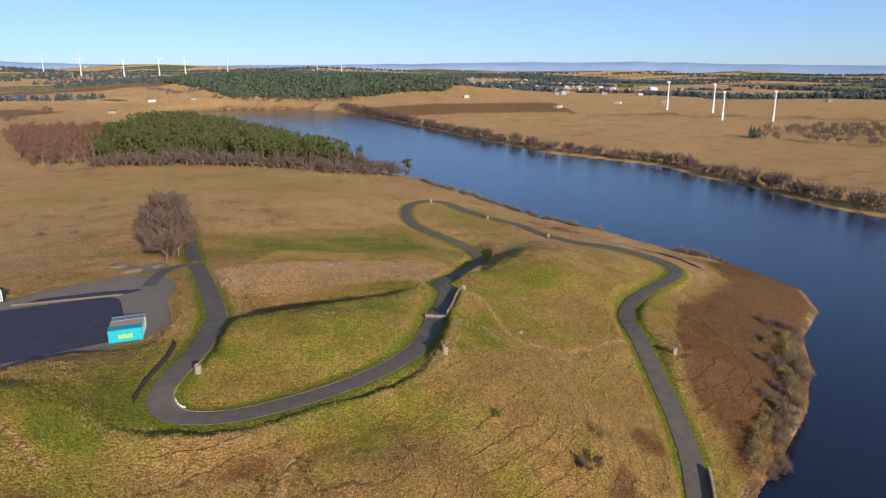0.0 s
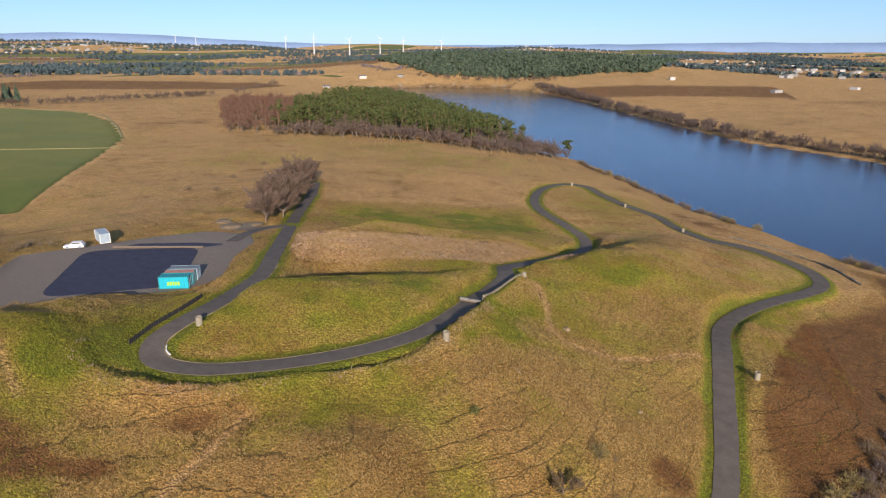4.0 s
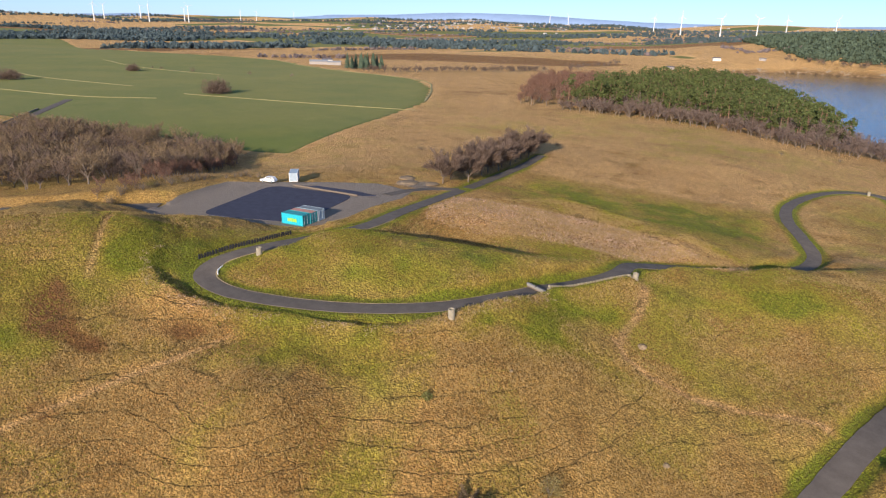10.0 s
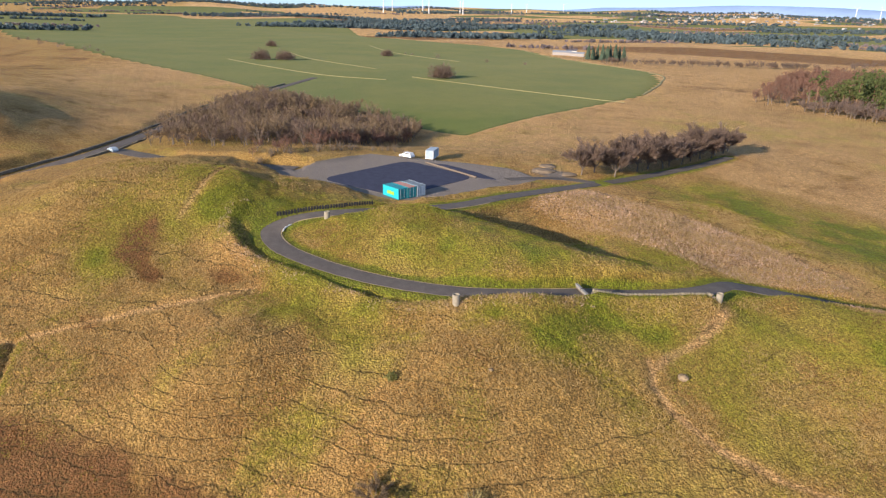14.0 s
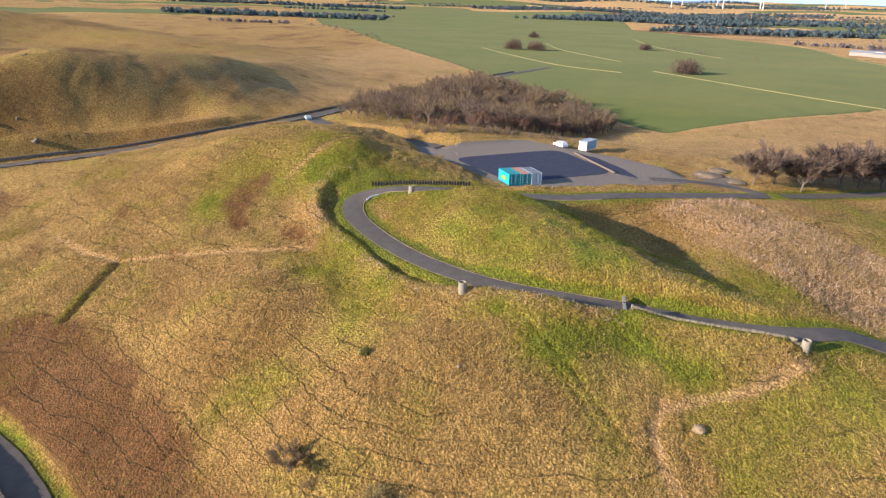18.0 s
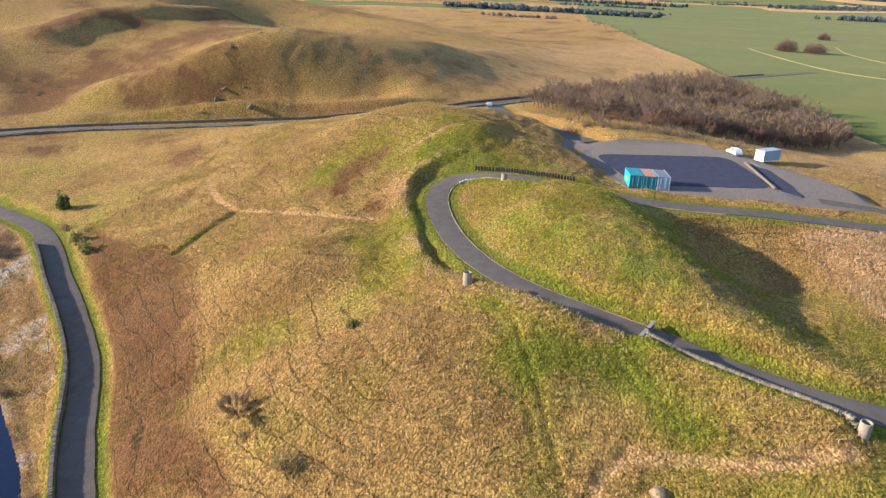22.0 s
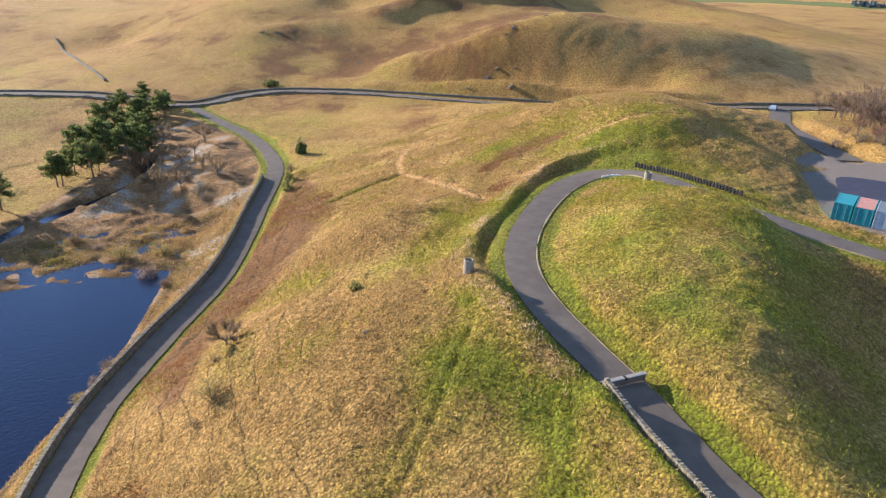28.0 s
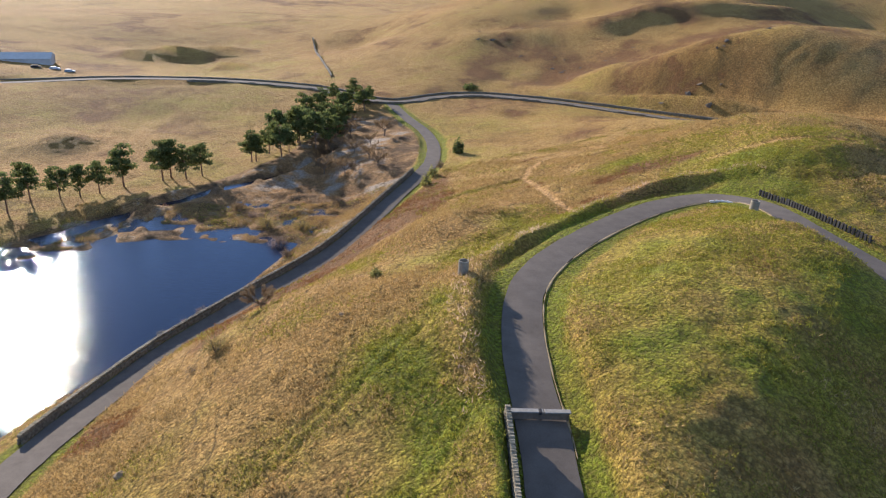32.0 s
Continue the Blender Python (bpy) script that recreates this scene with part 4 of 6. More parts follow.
def shrub(seed, wide, tall, twigs=420, leaves=0):
    """A round many-stemmed bush, of twigs alone or with leaves."""
    rng = np.random.RandomState(seed)
    wood = []
    for k in range(7):
        ang = 6.283 * (k + rng.rand()) / 7
        e = np.array([math.cos(ang) * wide * 0.30 * rng.uniform(0.4, 1), math.sin(ang) * wide * 0.30 * rng.uniform(0.4, 1), tall * rng.uniform(0.55, 0.85)])
        wood.append(tube((e[0] * 0.12, e[1] * 0.12, -0.1), e, 0.025 * tall + 0.01, 0.008 * tall, 4))
    twigs = max(twigs, leaves)
    q = rng.normal(0, 1, (twigs, 3))
    q /= np.linalg.norm(q, axis=1)[:, None]
    q[:, 2] = np.abs(q[:, 2])
    lumps = 1 + 0.3 * np.sin(q[:, :1] * 5 + seed) * np.cos(q[:, 1:2] * 4 + seed)
    at = q * lumps * rng.uniform(0.30, 0.92, (twigs, 1)) * (wide / 2, wide / 2, tall * 0.85) + (0, 0, tall * 0.06)
    crown = [sprays(rng, at, q * (1, 1, 0.6) + (0, 0, 0.3), tall * 0.22, 0.012 * tall + 0.008)]
    if leaves:
        at = q[:leaves] * lumps[:leaves] * rng.uniform(0.55, 1.0, (leaves, 1)) * (wide / 2, wide / 2, tall * 0.92)
        crown = [tufts(rng, at, 0.07 * (wide + tall) / 2 + 0.03)]
    return merge(wood), merge(crown)


def plant(name, build, mats, label, category, group=""):
    """One plant as a thing with its trunk and its crown, at the origin; plants are copied from it."""
    (wv, wf), (cv, cf) = build
    ob = tagged(new(name), label, category, group)
    for nm, v, f, m in (("trunk", wv, wf, mats[0]), ("crown", cv, cf, mats[1])):
        p = new(nm, sheet(nm, v, f, m, False))
        p.parent = ob
    return ob


def spread(name, protos, label, category, spots, rng, lo=0.8, hi=1.25, group=""):
    """Plants at the spots: the first prototypes move there, the rest are copies."""
    zs = heights(spots)
    used = set()
    for k, ((x, y), z) in enumerate(zip(spots, zs)):
        ob = protos[k % len(protos)]
        s = rng.uniform(lo, hi)
        m = pose(x, y, max(z, -0.25) - 0.05, 0, 0, rng.rand() * 360)
        if ob in used:
            ob = copy_thing(ob, m)
        used.add(ob)
        ob.matrix_basis = m @ Matrix.Diagonal((s, s, s, 1))


def scatter(line, gap, seed, keep=1.0, limit=4000):
    """Places inside a closed line, about gap apart, jittered."""
    rng = np.random.RandomState(seed)
    p = np.array(line, float)
    gx, gy = np.meshgrid(np.arange(p[:, 0].min(), p[:, 0].max(), gap), np.arange(p[:, 1].min(), p[:, 1].max(), gap))
    q = np.c_[gx.ravel(), gy.ravel()] + rng.uniform(-0.48, 0.48, (gx.size, 2)) * gap
    q = q[inside(q[:, 0], q[:, 1], line)]
    q = q[rng.rand(len(q)) < keep]
    return q[:limit]


def along(line, gap, side, seed, keep=1.0):
    """Places beside an open line."""
    rng = np.random.RandomState(seed)
    out = []
    for (ax, ay), (bx, by) in zip(line, line[1:]):
        n = max(1, int(math.hypot(bx - ax, by - ay) / gap))
        for k in range(n):
            u = (k + rng.rand()) / n
            out.append((ax + u * (bx - ax) + rng.uniform(-side, side), ay + u * (by - ay) + rng.uniform(-side, side)))
    out = np.array(out)
    return out[rng.rand(len(out)) < keep]


def wood(name, spots, protos, mats, label, seed, lo=0.75, hi=1.2, category="woodland"):
    """Many trees as one mass of stuff: protos hold wood and leaf, mats their two materials."""
    rng = np.random.RandomState(seed)
    zs = heights(spots)
    vs, fs, ms, at = [], [], [], 0
    for (x, y), z in zip(spots, zs):
        k = rng.randint(len(protos))
        s, a = rng.uniform(lo, hi), rng.rand() * 6.283
        r = np.array([[math.cos(a), -math.sin(a), 0], [math.sin(a), math.cos(a), 0], [0, 0, 1]]).T * s
        for i, (v, f) in enumerate(protos[k]):
            vs.append(v @ r + (x, y, z))
            fs.append(f + at)
            ms.append(np.full(len(f), i))
            at += len(v)
    me = sheet(name, np.vstack(vs), np.vstack(fs), mats, False)
    me.polygons.foreach_set("material_index", np.concatenate(ms).astype(np.int32))
    return tagged(new(name, me), label, category, kind="stuff")


# ---- yard with tarmac, log edging, containers ----
def slab(name, line, z, mat, label, category, thick=0.2):
    bm = bmesh.new()
    f = bm.faces.new([bm.verts.new((x, y, z)) for x, y in line])
    for g in bmesh.ops.extrude_face_region(bm, geom=[f])["geom"]:
        if isinstance(g, bmesh.types.BMVert):
            g.co.z -= thick
    bmesh.ops.recalc_face_normals(bm, faces=bm.faces)
    me = bpy.data.meshes.new(name)
    bm.to_mesh(me)
    bm.free()
    me.materials.append(mat)
    return tagged(new(name, me), label, category, kind="structure")


def rounded(line, r):
    """The line with its corners cut round."""
    out = []
    for a, b, c in zip(line[-1:] + line[:-1], line, line[1:] + line[:1]):
        b = Vector(b)
        p, q = b + (Vector(a) - b).normalized() * r, b + (Vector(c) - b).normalized() * r
        for u in (0, 0.25, 0.5, 0.75, 1):
            out.append(tuple(p * (1 - u) ** 2 + b * 2 * u * (1 - u) + q * u * u))
    return out


slab("pavement", rounded(TARMAC, 5.0), 26.06, M_YARD, "smooth dark tarmac square in the gravel yard", "tarmac yard")
edging = thing("log_edging", 0, 0, 26.0, 0, "pale round timber logs laid end to end beside the tarmac", "edging")
lx, ly, ex, ey = -94.5, 134.8, -73.4, 142.2
count = 9
for k in range(count):
    u, w = k / count, (k + 0.97) / count
    bm = bmesh.new()
    bmesh.ops.create_cone(bm, cap_ends=True, segments=9, radius1=0.28, radius2=0.25, depth=math.hypot(ex - lx, ey - ly) * (w - u))
    c = (lx + (ex - lx) * (u + w) / 2, ly + (ey - ly) * (u + w) / 2, 0.26)
    bm.transform(Matrix.Translation(c) @ Matrix.Rotation(math.atan2(ey - ly, ex - lx), 4, 'Z') @ Matrix.Rotation(radians(90), 4, 'Y'))
    part("log", bm, M_BARK, edging)
slab("asphalt_strip", [(-93.6, 136.2), (-72.8, 143.5), (-71.2, 146.8), (-79, 145.2), (-91, 140)], 26.03, M_YARD, "dark tarmac strip beyond the logs", "tarmac strip")


def container(x, y, z, turn, wall_mat, roof_mat, end_mat, label, extra=None):
    """A twenty-foot steel container with ribbed sides, corner posts and two doors. Its long side runs along x."""
    L, W, H = 6.06, 2.44, 2.59
    c = thing("shipping_container", x, y, z, turn, label, "container")
    for s in (0, 1):
        bm = bmesh.new()
        n, d = 44, 0.045
        y0 = 0.06 if s == 0 else W - 0.06
        row = []
        for k in range(n + 1):
            off = d * (1 if (k // 2) % 2 else 0) * (1 if s == 0 else -1)
            row.append([bm.verts.new((0.12 + (L - 0.24) * k / n, y0 + off, h)) for h in (0.16, H - 0.12)])
        for a, b in zip(row, row[1:]):
            bm.faces.new((a[0], b[0], b[1], a[1]))
        part("side_wall", bm, wall_mat, c)
    part("roof", box((0.05, 0.05, H - 0.11), (L - 0.05, W - 0.05, H - 0.03), 0.02), roof_mat, c, "weathered roof sheet")
    part("floor_frame", box((0.03, 0.03, 0.0), (L - 0.03, W - 0.03, 0.16), 0.02), end_mat, c)
    part("end_wall", box((0.03, 0.1, 0.16), (0.09, W - 0.1, H - 0.11)), wall_mat, c)
    for px in (0, L - 0.16):
        for py in (0, W - 0.16):
            part("corner_post", box((px, py, 0), (px + 0.16, py + 0.16, H), 0.02), end_mat, c)
    for py in (0.0, W - 0.1):
        part("top_rail", box((0.16, py, H - 0.13), (L - 0.16, py + 0.1, H + 0.01), 0.015), end_mat, c)
    for py in (0.16, W / 2 + 0.01):
        d = part("door", box((L - 0.09, py, 0.17), (L - 0.03, py + W / 2 - 0.17, H - 0.13), 0.015), end_mat, c)
        part("lock_rod", box((L - 0.03, py + 0.4, 0.2), (L + 0.02, py + 0.44, H - 0.16)), M_GREYBOX, d)
    if extra:
        extra(c, L, W, H)
    return c


def lime_marks(c, L, W, H):
    # a lime sign whose letters cannot be read: plain bars
    x = 1.75
    for k, w in enumerate((0.42, 0.5, 0.28, 0.5, 0.4)):
        part("sign_bar", box((x, -0.02, 0.75 + 0.05 * (k % 2)), (x + w, 0.052, 1.5 + 0.08 * (k % 3))), M_LIME, c, "lime green bar of unreadable lettering")
        x += w + 0.1


TURN = 23.0
ux, uy = math.cos(radians(TURN)), math.sin(radians(TURN))
cx, cy = -63.1, 114.4
container(cx, cy, 26.05, TURN, M_TEAL, M_TEALDARK, M_TEALDARK, "bright teal steel container with lime markings at the yard edge", lime_marks)
container(cx - uy * 2.62 + ux * 0.2, cy + ux * 2.62 + uy * 0.2, 26.05, TURN, M_GREYBOX, M_RUST, M_TEALDARK, "steel container with a rusty red roof and teal doors")
container(cx - uy * 5.24 + ux * 0.4, cy + ux * 5.24 + uy * 0.4, 26.05, TURN, M_DARKGREY, M_DARKGREY, M_GREYBOX, "grey steel container with white framed doors")
container(-98.6, 138.4, 26.02, 146, M_GREYBOX, M_GREYBOX, M_WHITE, "pale grey-blue site container standing alone on gravel")


def vehicle(name, x, y, z, turn, L, W, H, paint, label, van=False):
    """A parked car or van: body with a stepped outline, glass, wheels, lights."""
    c = thing(name, x, y, z, turn, label, "van" if van else "car")
    body = [(0, 0.35), (0, 0.85), (0.12 * L, 0.95), (0.28 * L, 1.0), (0.40 * L, H), (0.86 * L, H), (0.98 * L, 1.0), (L, 0.8), (L, 0.35)]
    if van:
        body = [(0, 0.35), (0, 1.0), (0.15 * L, 1.15), (0.26 * L, H), (0.98 * L, H), (L, H - 0.1), (L, 0.35)]
    bm = bmesh.new()
    sides = [[bm.verts.new((px, s * W / 2 * (0.86 if pz > 1.05 else 1), pz)) for px, pz in body] for s in (-1, 1)]
    bm.faces.new(sides[0])
    bm.faces.new(sides[1][::-1])
    for k in range(len(body)):
        j = (k + 1) % len(body)
        bm.faces.new((sides[0][j], sides[0][k], sides[1][k], sides[1][j]))
    bmesh.ops.recalc_face_normals(bm, faces=bm.faces)
    part("body", bm, paint, c)
    top = H - 0.08
    for s in (-1, 1):
        part("side_window", box((0.42 * L if not van else 0.2 * L, s * W * 0.45 - 0.03, 1.05), (0.84 * L if not van else 0.36 * L, s * W * 0.45 + 0.03, top), 0.01), M_GLASS, c)
    a = 0.34 * L if not van else 0.2 * L
    part("windscreen", box((a - 0.1, -W * 0.38, 1.05), (a + 0.02, W * 0.38, top), 0.01), M_GLASS, c)
    for wx in (0.18 * L, 0.80 * L):
        for s in (-1, 1):
            bm = bmesh.new()
            bmesh.ops.create_cone(bm, cap_ends=True, segments=16, radius1=0.34, radius2=0.34, depth=0.22)
            bm.transform(Matrix.Translation((wx, s * (W / 2 - 0.08), 0.34)) @ Matrix.Rotation(radians(90), 4, 'X'))
            w = part("wheel", bm, M_BLACK, c)
            bm = bmesh.new()
            bmesh.ops.create_cone(bm, cap_ends=True, segments=12, radius1=0.19, radius2=0.19, depth=0.24)
            bm.transform(Matrix.Translation((wx, s * (W / 2 - 0.08), 0.34)) @ Matrix.Rotation(radians(90), 4, 'X'))
            part("rim", bm, M_GREYBOX, w)
    for s in (-1, 1):
        part("headlight", box((-0.02, s * W * 0.36 - 0.14, 0.62), (0.06, s * W * 0.36 + 0.14, 0.78), 0.01), M_GLASS, c)
    return c


vehicle("pickup_van", -105.2, 130.4, 26.0, 32, 4.6, 1.8, 1.65, M_WHITE, "white pickup parked on gravel at the yard edge")
vehicle("car", -149.0, 45.6, height(-149, 45.6) + 0.12, 28, 4.4, 1.8, 1.5, M_GREYBOX, "silver car parked at the moor road junction")

# ---- concrete ring posts beside the roads ----
ring_bm = lathe([(0.56, -0.35), (0.56, 0.66), (0.54, 0.68), (0.56, 0.70), (0.56, 1.42), (0.52, 1.46), (0.46, 1.46), (0.43, 1.42), (0.43, 0.9)], 24)
post = tagged(new("concrete_ring_post"), "weathered hollow concrete ring standing upright in grass", "post", "concrete ring posts")
part("ring_wall", ring_bm, M_CONCRETE, post)
hollow = bmesh.new()
bmesh.ops.create_circle(hollow, cap_ends=True, segments=20, radius=0.44)
bmesh.ops.translate(hollow, verts=hollow.verts, vec=(0, 0, 0.95))
part("inside_floor", hollow, M_HOLLOW, post, "dark disc inside the ring")
spots = [(-39.9, 97.6), (0.4, 109.9), (5.1, 153.8), (54.7, 142.8), (-6.3, 330.2), (20.7, 298.2), (43.5, 262.5)]
for k, ((x, y), z) in enumerate(zip(spots, heights(spots))):
    m = pose(x, y, z, random.uniform(-2, 2), random.uniform(-2, 2), random.uniform(0, 360))
    if k == 0:
        post.matrix_basis = m
    else:
        copy_thing(post, m)

# ---- barrier across the ring road ----
gz = 24.3
gate = thing("road_barrier", -1.6, 132.2, gz, -7, "closed grey board barrier spanning the ring road", "barrier")
part("board", box((-2.15, -0.10, 0.12), (2.15, 0.10, 0.75), 0.03), M_BARK, gate)
M_GREYWOOD = plain("grey_weathered_timber", (0.24, 0.225, 0.20), 0.85, 2.5, 0.3)
for ga, gb, gy in ((-2.3, -0.32, 0.0), (-0.24, 2.4, -0.04)):
    part("top_plank", box((ga, gy - 0.24, 0.75), (gb, gy + 0.22, 0.87), 0.02), M_GREYWOOD, gate, "broad grey weathered plank on top")
    part("front_plank", box((ga + 0.05, gy - 0.16, 0.42), (gb - 0.08, gy - 0.11, 0.72), 0.01), M_GREYWOOD, gate)
for gx in (-2.1, 0.0, 2.1):
    part("post", box((gx - 0.1, -0.1, -0.3), (gx + 0.1, 0.1, 0.74), 0.02), M_BARK, gate)
part("latch", box((-0.12, -0.24, 0.66), (0.12, 0.24, 0.90), 0.02), M_BLACK, gate)

# ---- black rubber crash posts outside the bend ----
crash = tagged(new("crash_barrier"), "row of short black rubber slabs set upright along the bend", "barrier")
line = smooth_road([(-46.6, 88.8, 27.8), (-47.1, 93, 28.2), (-47.0, 99, 28.5), (-47.1, 104, 28.4), (-48.0, 109, 28.0)], 0.54)
slabbm = box((-0.20, -0.10, -0.35), (0.20, 0.10, 0.85), 0.05)
slabme = bpy.data.meshes.new("slab_post")
slabbm.to_mesh(slabme)
slabbm.free()
slabme.materials.append(M_BLACK)
lz = heights(line[:, :2])
for k in range(len(line) - 1):
    ob = new("rubber_slab", slabme)
    ob.parent = crash
    a = math.degrees(math.atan2(line[k + 1, 1] - line[k, 1], line[k + 1, 0] - line[k, 0]))
    ob.matrix_basis = pose(line[k, 0], line[k, 1], lz[k], random.uniform(-6, 6), random.uniform(-4, 4), a + random.uniform(-8, 8))
for k in range(0, len(line) - 4, 4):
    a, b = line[k], line[min(k + 4, len(line) - 1)]
    v, f = tube((a[0], a[1], lz[k] + 0.45), (b[0], b[1], lz[min(k + 4, len(line) - 1)] + 0.45), 0.05, 0.05, 6)
    ob = new("rail", sheet("rail", v, f, M_BLACK, False))
    ob.parent = crash

# ---- pale kerb at the inside of the bend, edging along the road ----
kerb = tagged(new("kerb"), "short white painted kerb at the inside of the bend", "kerb")
arc = smooth_road([(-41.2, 91.0, 27.3), (-40.2, 89.6, 27.05), (-38.9, 89.0, 26.8)], 0.9)
for a, b in zip(arc, arc[1:]):
    bm = box((0, -0.08, -0.2), (float(np.linalg.norm(b - a)) * 0.97, 0.08, 0.10), 0.02)
    ob = part("kerb_stone", bm, M_WHITE, kerb)
    ob.matrix_basis = pose(*a, 0, 0, math.degrees(math.atan2(b[1] - a[1], b[0] - a[0])))
M_EDGE = plain("sandy_road_edge", (0.27, 0.205, 0.11), 0.95, 1.5, 0.3)
inner = RING[np.hypot(RING[:, 0] + 25, RING[:, 1] - 112) < 34]
t = np.gradient(inner[:, :2], axis=0)
t /= np.linalg.norm(t, axis=1)[:, None]
side = np.c_[inner[:, :2] + np.c_[-t[:, 1], t[:, 0]] * 2.05, inner[:, 2] - 0.02]
v, f = ribbon(side, 0.16, 0.0, 0.15)
tagged(new("trim", sheet("trim", v, f, M_EDGE)), "thin sandy edging along the inside of the ring road", "road edging", kind="structure")


# ---- drystone walls ----
def stone_mesh(seed, sx, sy, sz):
    bm = box((-sx / 2, -sy / 2, -sz / 2), (sx / 2, sy / 2, sz / 2))
    rng = random.Random(seed)
    for v in bm.verts:
        v.co *= rng.uniform(0.82, 1.08)
    bmesh.ops.bevel(bm, geom=bm.edges[:], offset=0.12 * min(sx, sy, sz), segments=1, affect='EDGES')
    me = bpy.data.meshes.new("stone")
    bm.to_mesh(me)
    bm.free()
    me.materials.append(M_STONE)
    return me


def stone_wall(name, line, tall, thick, label, pieces=0, broken=0.0, seed=1, cope=True):
    """A wall of rough stones: a packed core, courses of stones in both faces, upright cope stones on top.
    The first pieces of the cope are parts; the rest is one mass."""
    rng = np.random.RandomState(seed)
    w = tagged(new(name), label, "wall", kind="structure")
    base = smooth_road([(*p, 0) for p in line], 0.30)
    z = heights(base[:, :2])
    k = np.ones(7) / 7
    z = np.convolve(np.pad(z, 3, 'edge'), k, 'valid')
    t = np.gradient(base[:, :2], axis=0)
    t /= np.linalg.norm(t, axis=1)[:, None]
    n = np.c_[-t[:, 1], t[:, 0]]
    top = tall * (1 - broken * np.clip(lattice(base[:, 0], base[:, 1], 3.2, seed) * 0.5 + 0.5, 0, 1))
    # core
    rows = []
    for off, up in ((-0.42, -0.5), (-0.34, 0.94), (0.34, 0.94), (0.42, -0.5)):
        h = np.where(up > 0, top * up - 0.02, up)
        rows.append(np.c_[base[:, :2] + n * off * thick, z + h])
    ob = new("core", sheet("core", np.stack(rows, 1).reshape(-1, 3), grid_faces(4, len(base)), M_STONE_MIX, False))
    ob.parent = w
    # face stones
    cube = np.array([(x, y, zz) for x in (-.5, .5) for y in (-.5, .5) for zz in (-.5, .5)])
    faces = np.array([(0, 1, 3, 2), (4, 6, 7, 5), (0, 4, 5, 1), (2, 3, 7, 6), (0, 2, 6, 4), (1, 5, 7, 3)])
    vs, fs, at = [], [], 0
    for i in range(len(base)):
        for course in range(int(tall / 0.24)):
            h = 0.12 + course * 0.24
            if h > top[i]:
                continue
            for s in (-1, 1):
                c = cube * rng.uniform(0.8, 1.15, 3) * (0.34, 0.20, 0.22) + rng.normal(0, 0.012, (8, 3))
                c = np.c_[c[:, :1] * t[i, 0] + c[:, 1:2] * n[i, 0], c[:, :1] * t[i, 1] + c[:, 1:2] * n[i, 1], c[:, 2:]]
                off = s * (0.42 - 0.06 * h / tall) * thick
                vs.append(c + (base[i, 0] + n[i, 0] * off + (course % 2) * 0.14 * t[i, 0], base[i, 1] + n[i, 1] * off + (course % 2) * 0.14 * t[i, 1], z[i] + h))
                fs.append(faces + at)
                at += 8
    ob = tagged(new("face_stones", sheet("face_stones", np.vstack(vs), np.vstack(fs), M_STONE_MIX, False)), kind="stuff")
    ob.parent = w
    if not cope:
        return w
    shapes = [stone_mesh(s, 0.17, thick * 0.95, 0.36) for s in range(4)]
    vs, fs, at, made = [], [], 0, 0
    for i in range(len(base) - 1):
        for u in (0.0, 0.5):
            if broken and top[i] < tall * 0.72:
                continue
            p = base[i] * (1 - u) + base[i + 1] * u
            a = math.degrees(math.atan2(t[i, 1], t[i, 0])) + rng.uniform(-9, 9)
            m = pose(p[0], p[1], z[i] + top[i] + 0.12 + rng.uniform(-0.03, 0.05), rng.uniform(-5, 5), rng.uniform(-14, 14), a)
            if made < pieces:
                ob = new("cope_stone", shapes[made % 4])
                ob.parent, ob.matrix_basis = w, m
                made += 1
            else:
                c = (cube * rng.uniform(0.8, 1.2, 3) * (0.13, thick * 0.9, 0.34)) @ np.array(m.to_3x3()).T + np.array(m.translation)
                vs.append(c)
                fs.append(faces + at)
                at += 8
    if vs:
        ob = tagged(new("cope_stones", sheet("cope_stones", np.vstack(vs), np.vstack(fs), M_STONE_MIX, False)), kind="stuff")
        ob.parent = w
    return w


def beside(road, off, i, j, every=6):
    t = np.gradient(road[:, :2], axis=0)
    t /= np.linalg.norm(t, axis=1)[:, None]
    p = road[:, :2] + np.c_[-t[:, 1], t[:, 0]] * off
    return [tuple(q) for q in p[i:j:every]]


stone_wall("wall_east", HELD, 1.15, 0.42, "drystone wall with upright cope stones beside the road", 130, 0.12, 3)
near = np.argmin(np.hypot(EAST[:, 0] - 46.8, EAST[:, 1] - 106))
stop = np.argmin(np.hypot(EAST[:, 0] + 8, EAST[:, 1] - 6))
stone_wall("wall_shore", beside(EAST, 2.6, near, stop, 5), 0.95, 0.55, "long grey drystone wall between road and loch", 160, 0.08, 5)
stone_wall("wall_point", [(60, 268), (70, 264), (80, 258), (86, 250), (90, 239), (93, 226)], 0.8, 0.6, "half fallen drystone wall on the point", 0, 0.8, 7, False)
stone_wall("wall_moor", beside(MOOR_ROAD, 4.2, 60, 405, 5), 0.95, 0.55, "dark drystone wall along the moor road", 0, 0.3, 9, False)
stone_wall("wall_hill", [(17, -144), (21, -180), (26, -225), (30, -275)], 1.2, 0.6, "dark drystone wall climbing from the moor road", 0, 0.4, 12, False)
stone_wall("wall_verge", beside(MOOR_ROAD, -4.2, 130, 300, 5), 0.9, 0.6, "low broken drystone wall beside the moor road", 0, 0.7, 10, False)


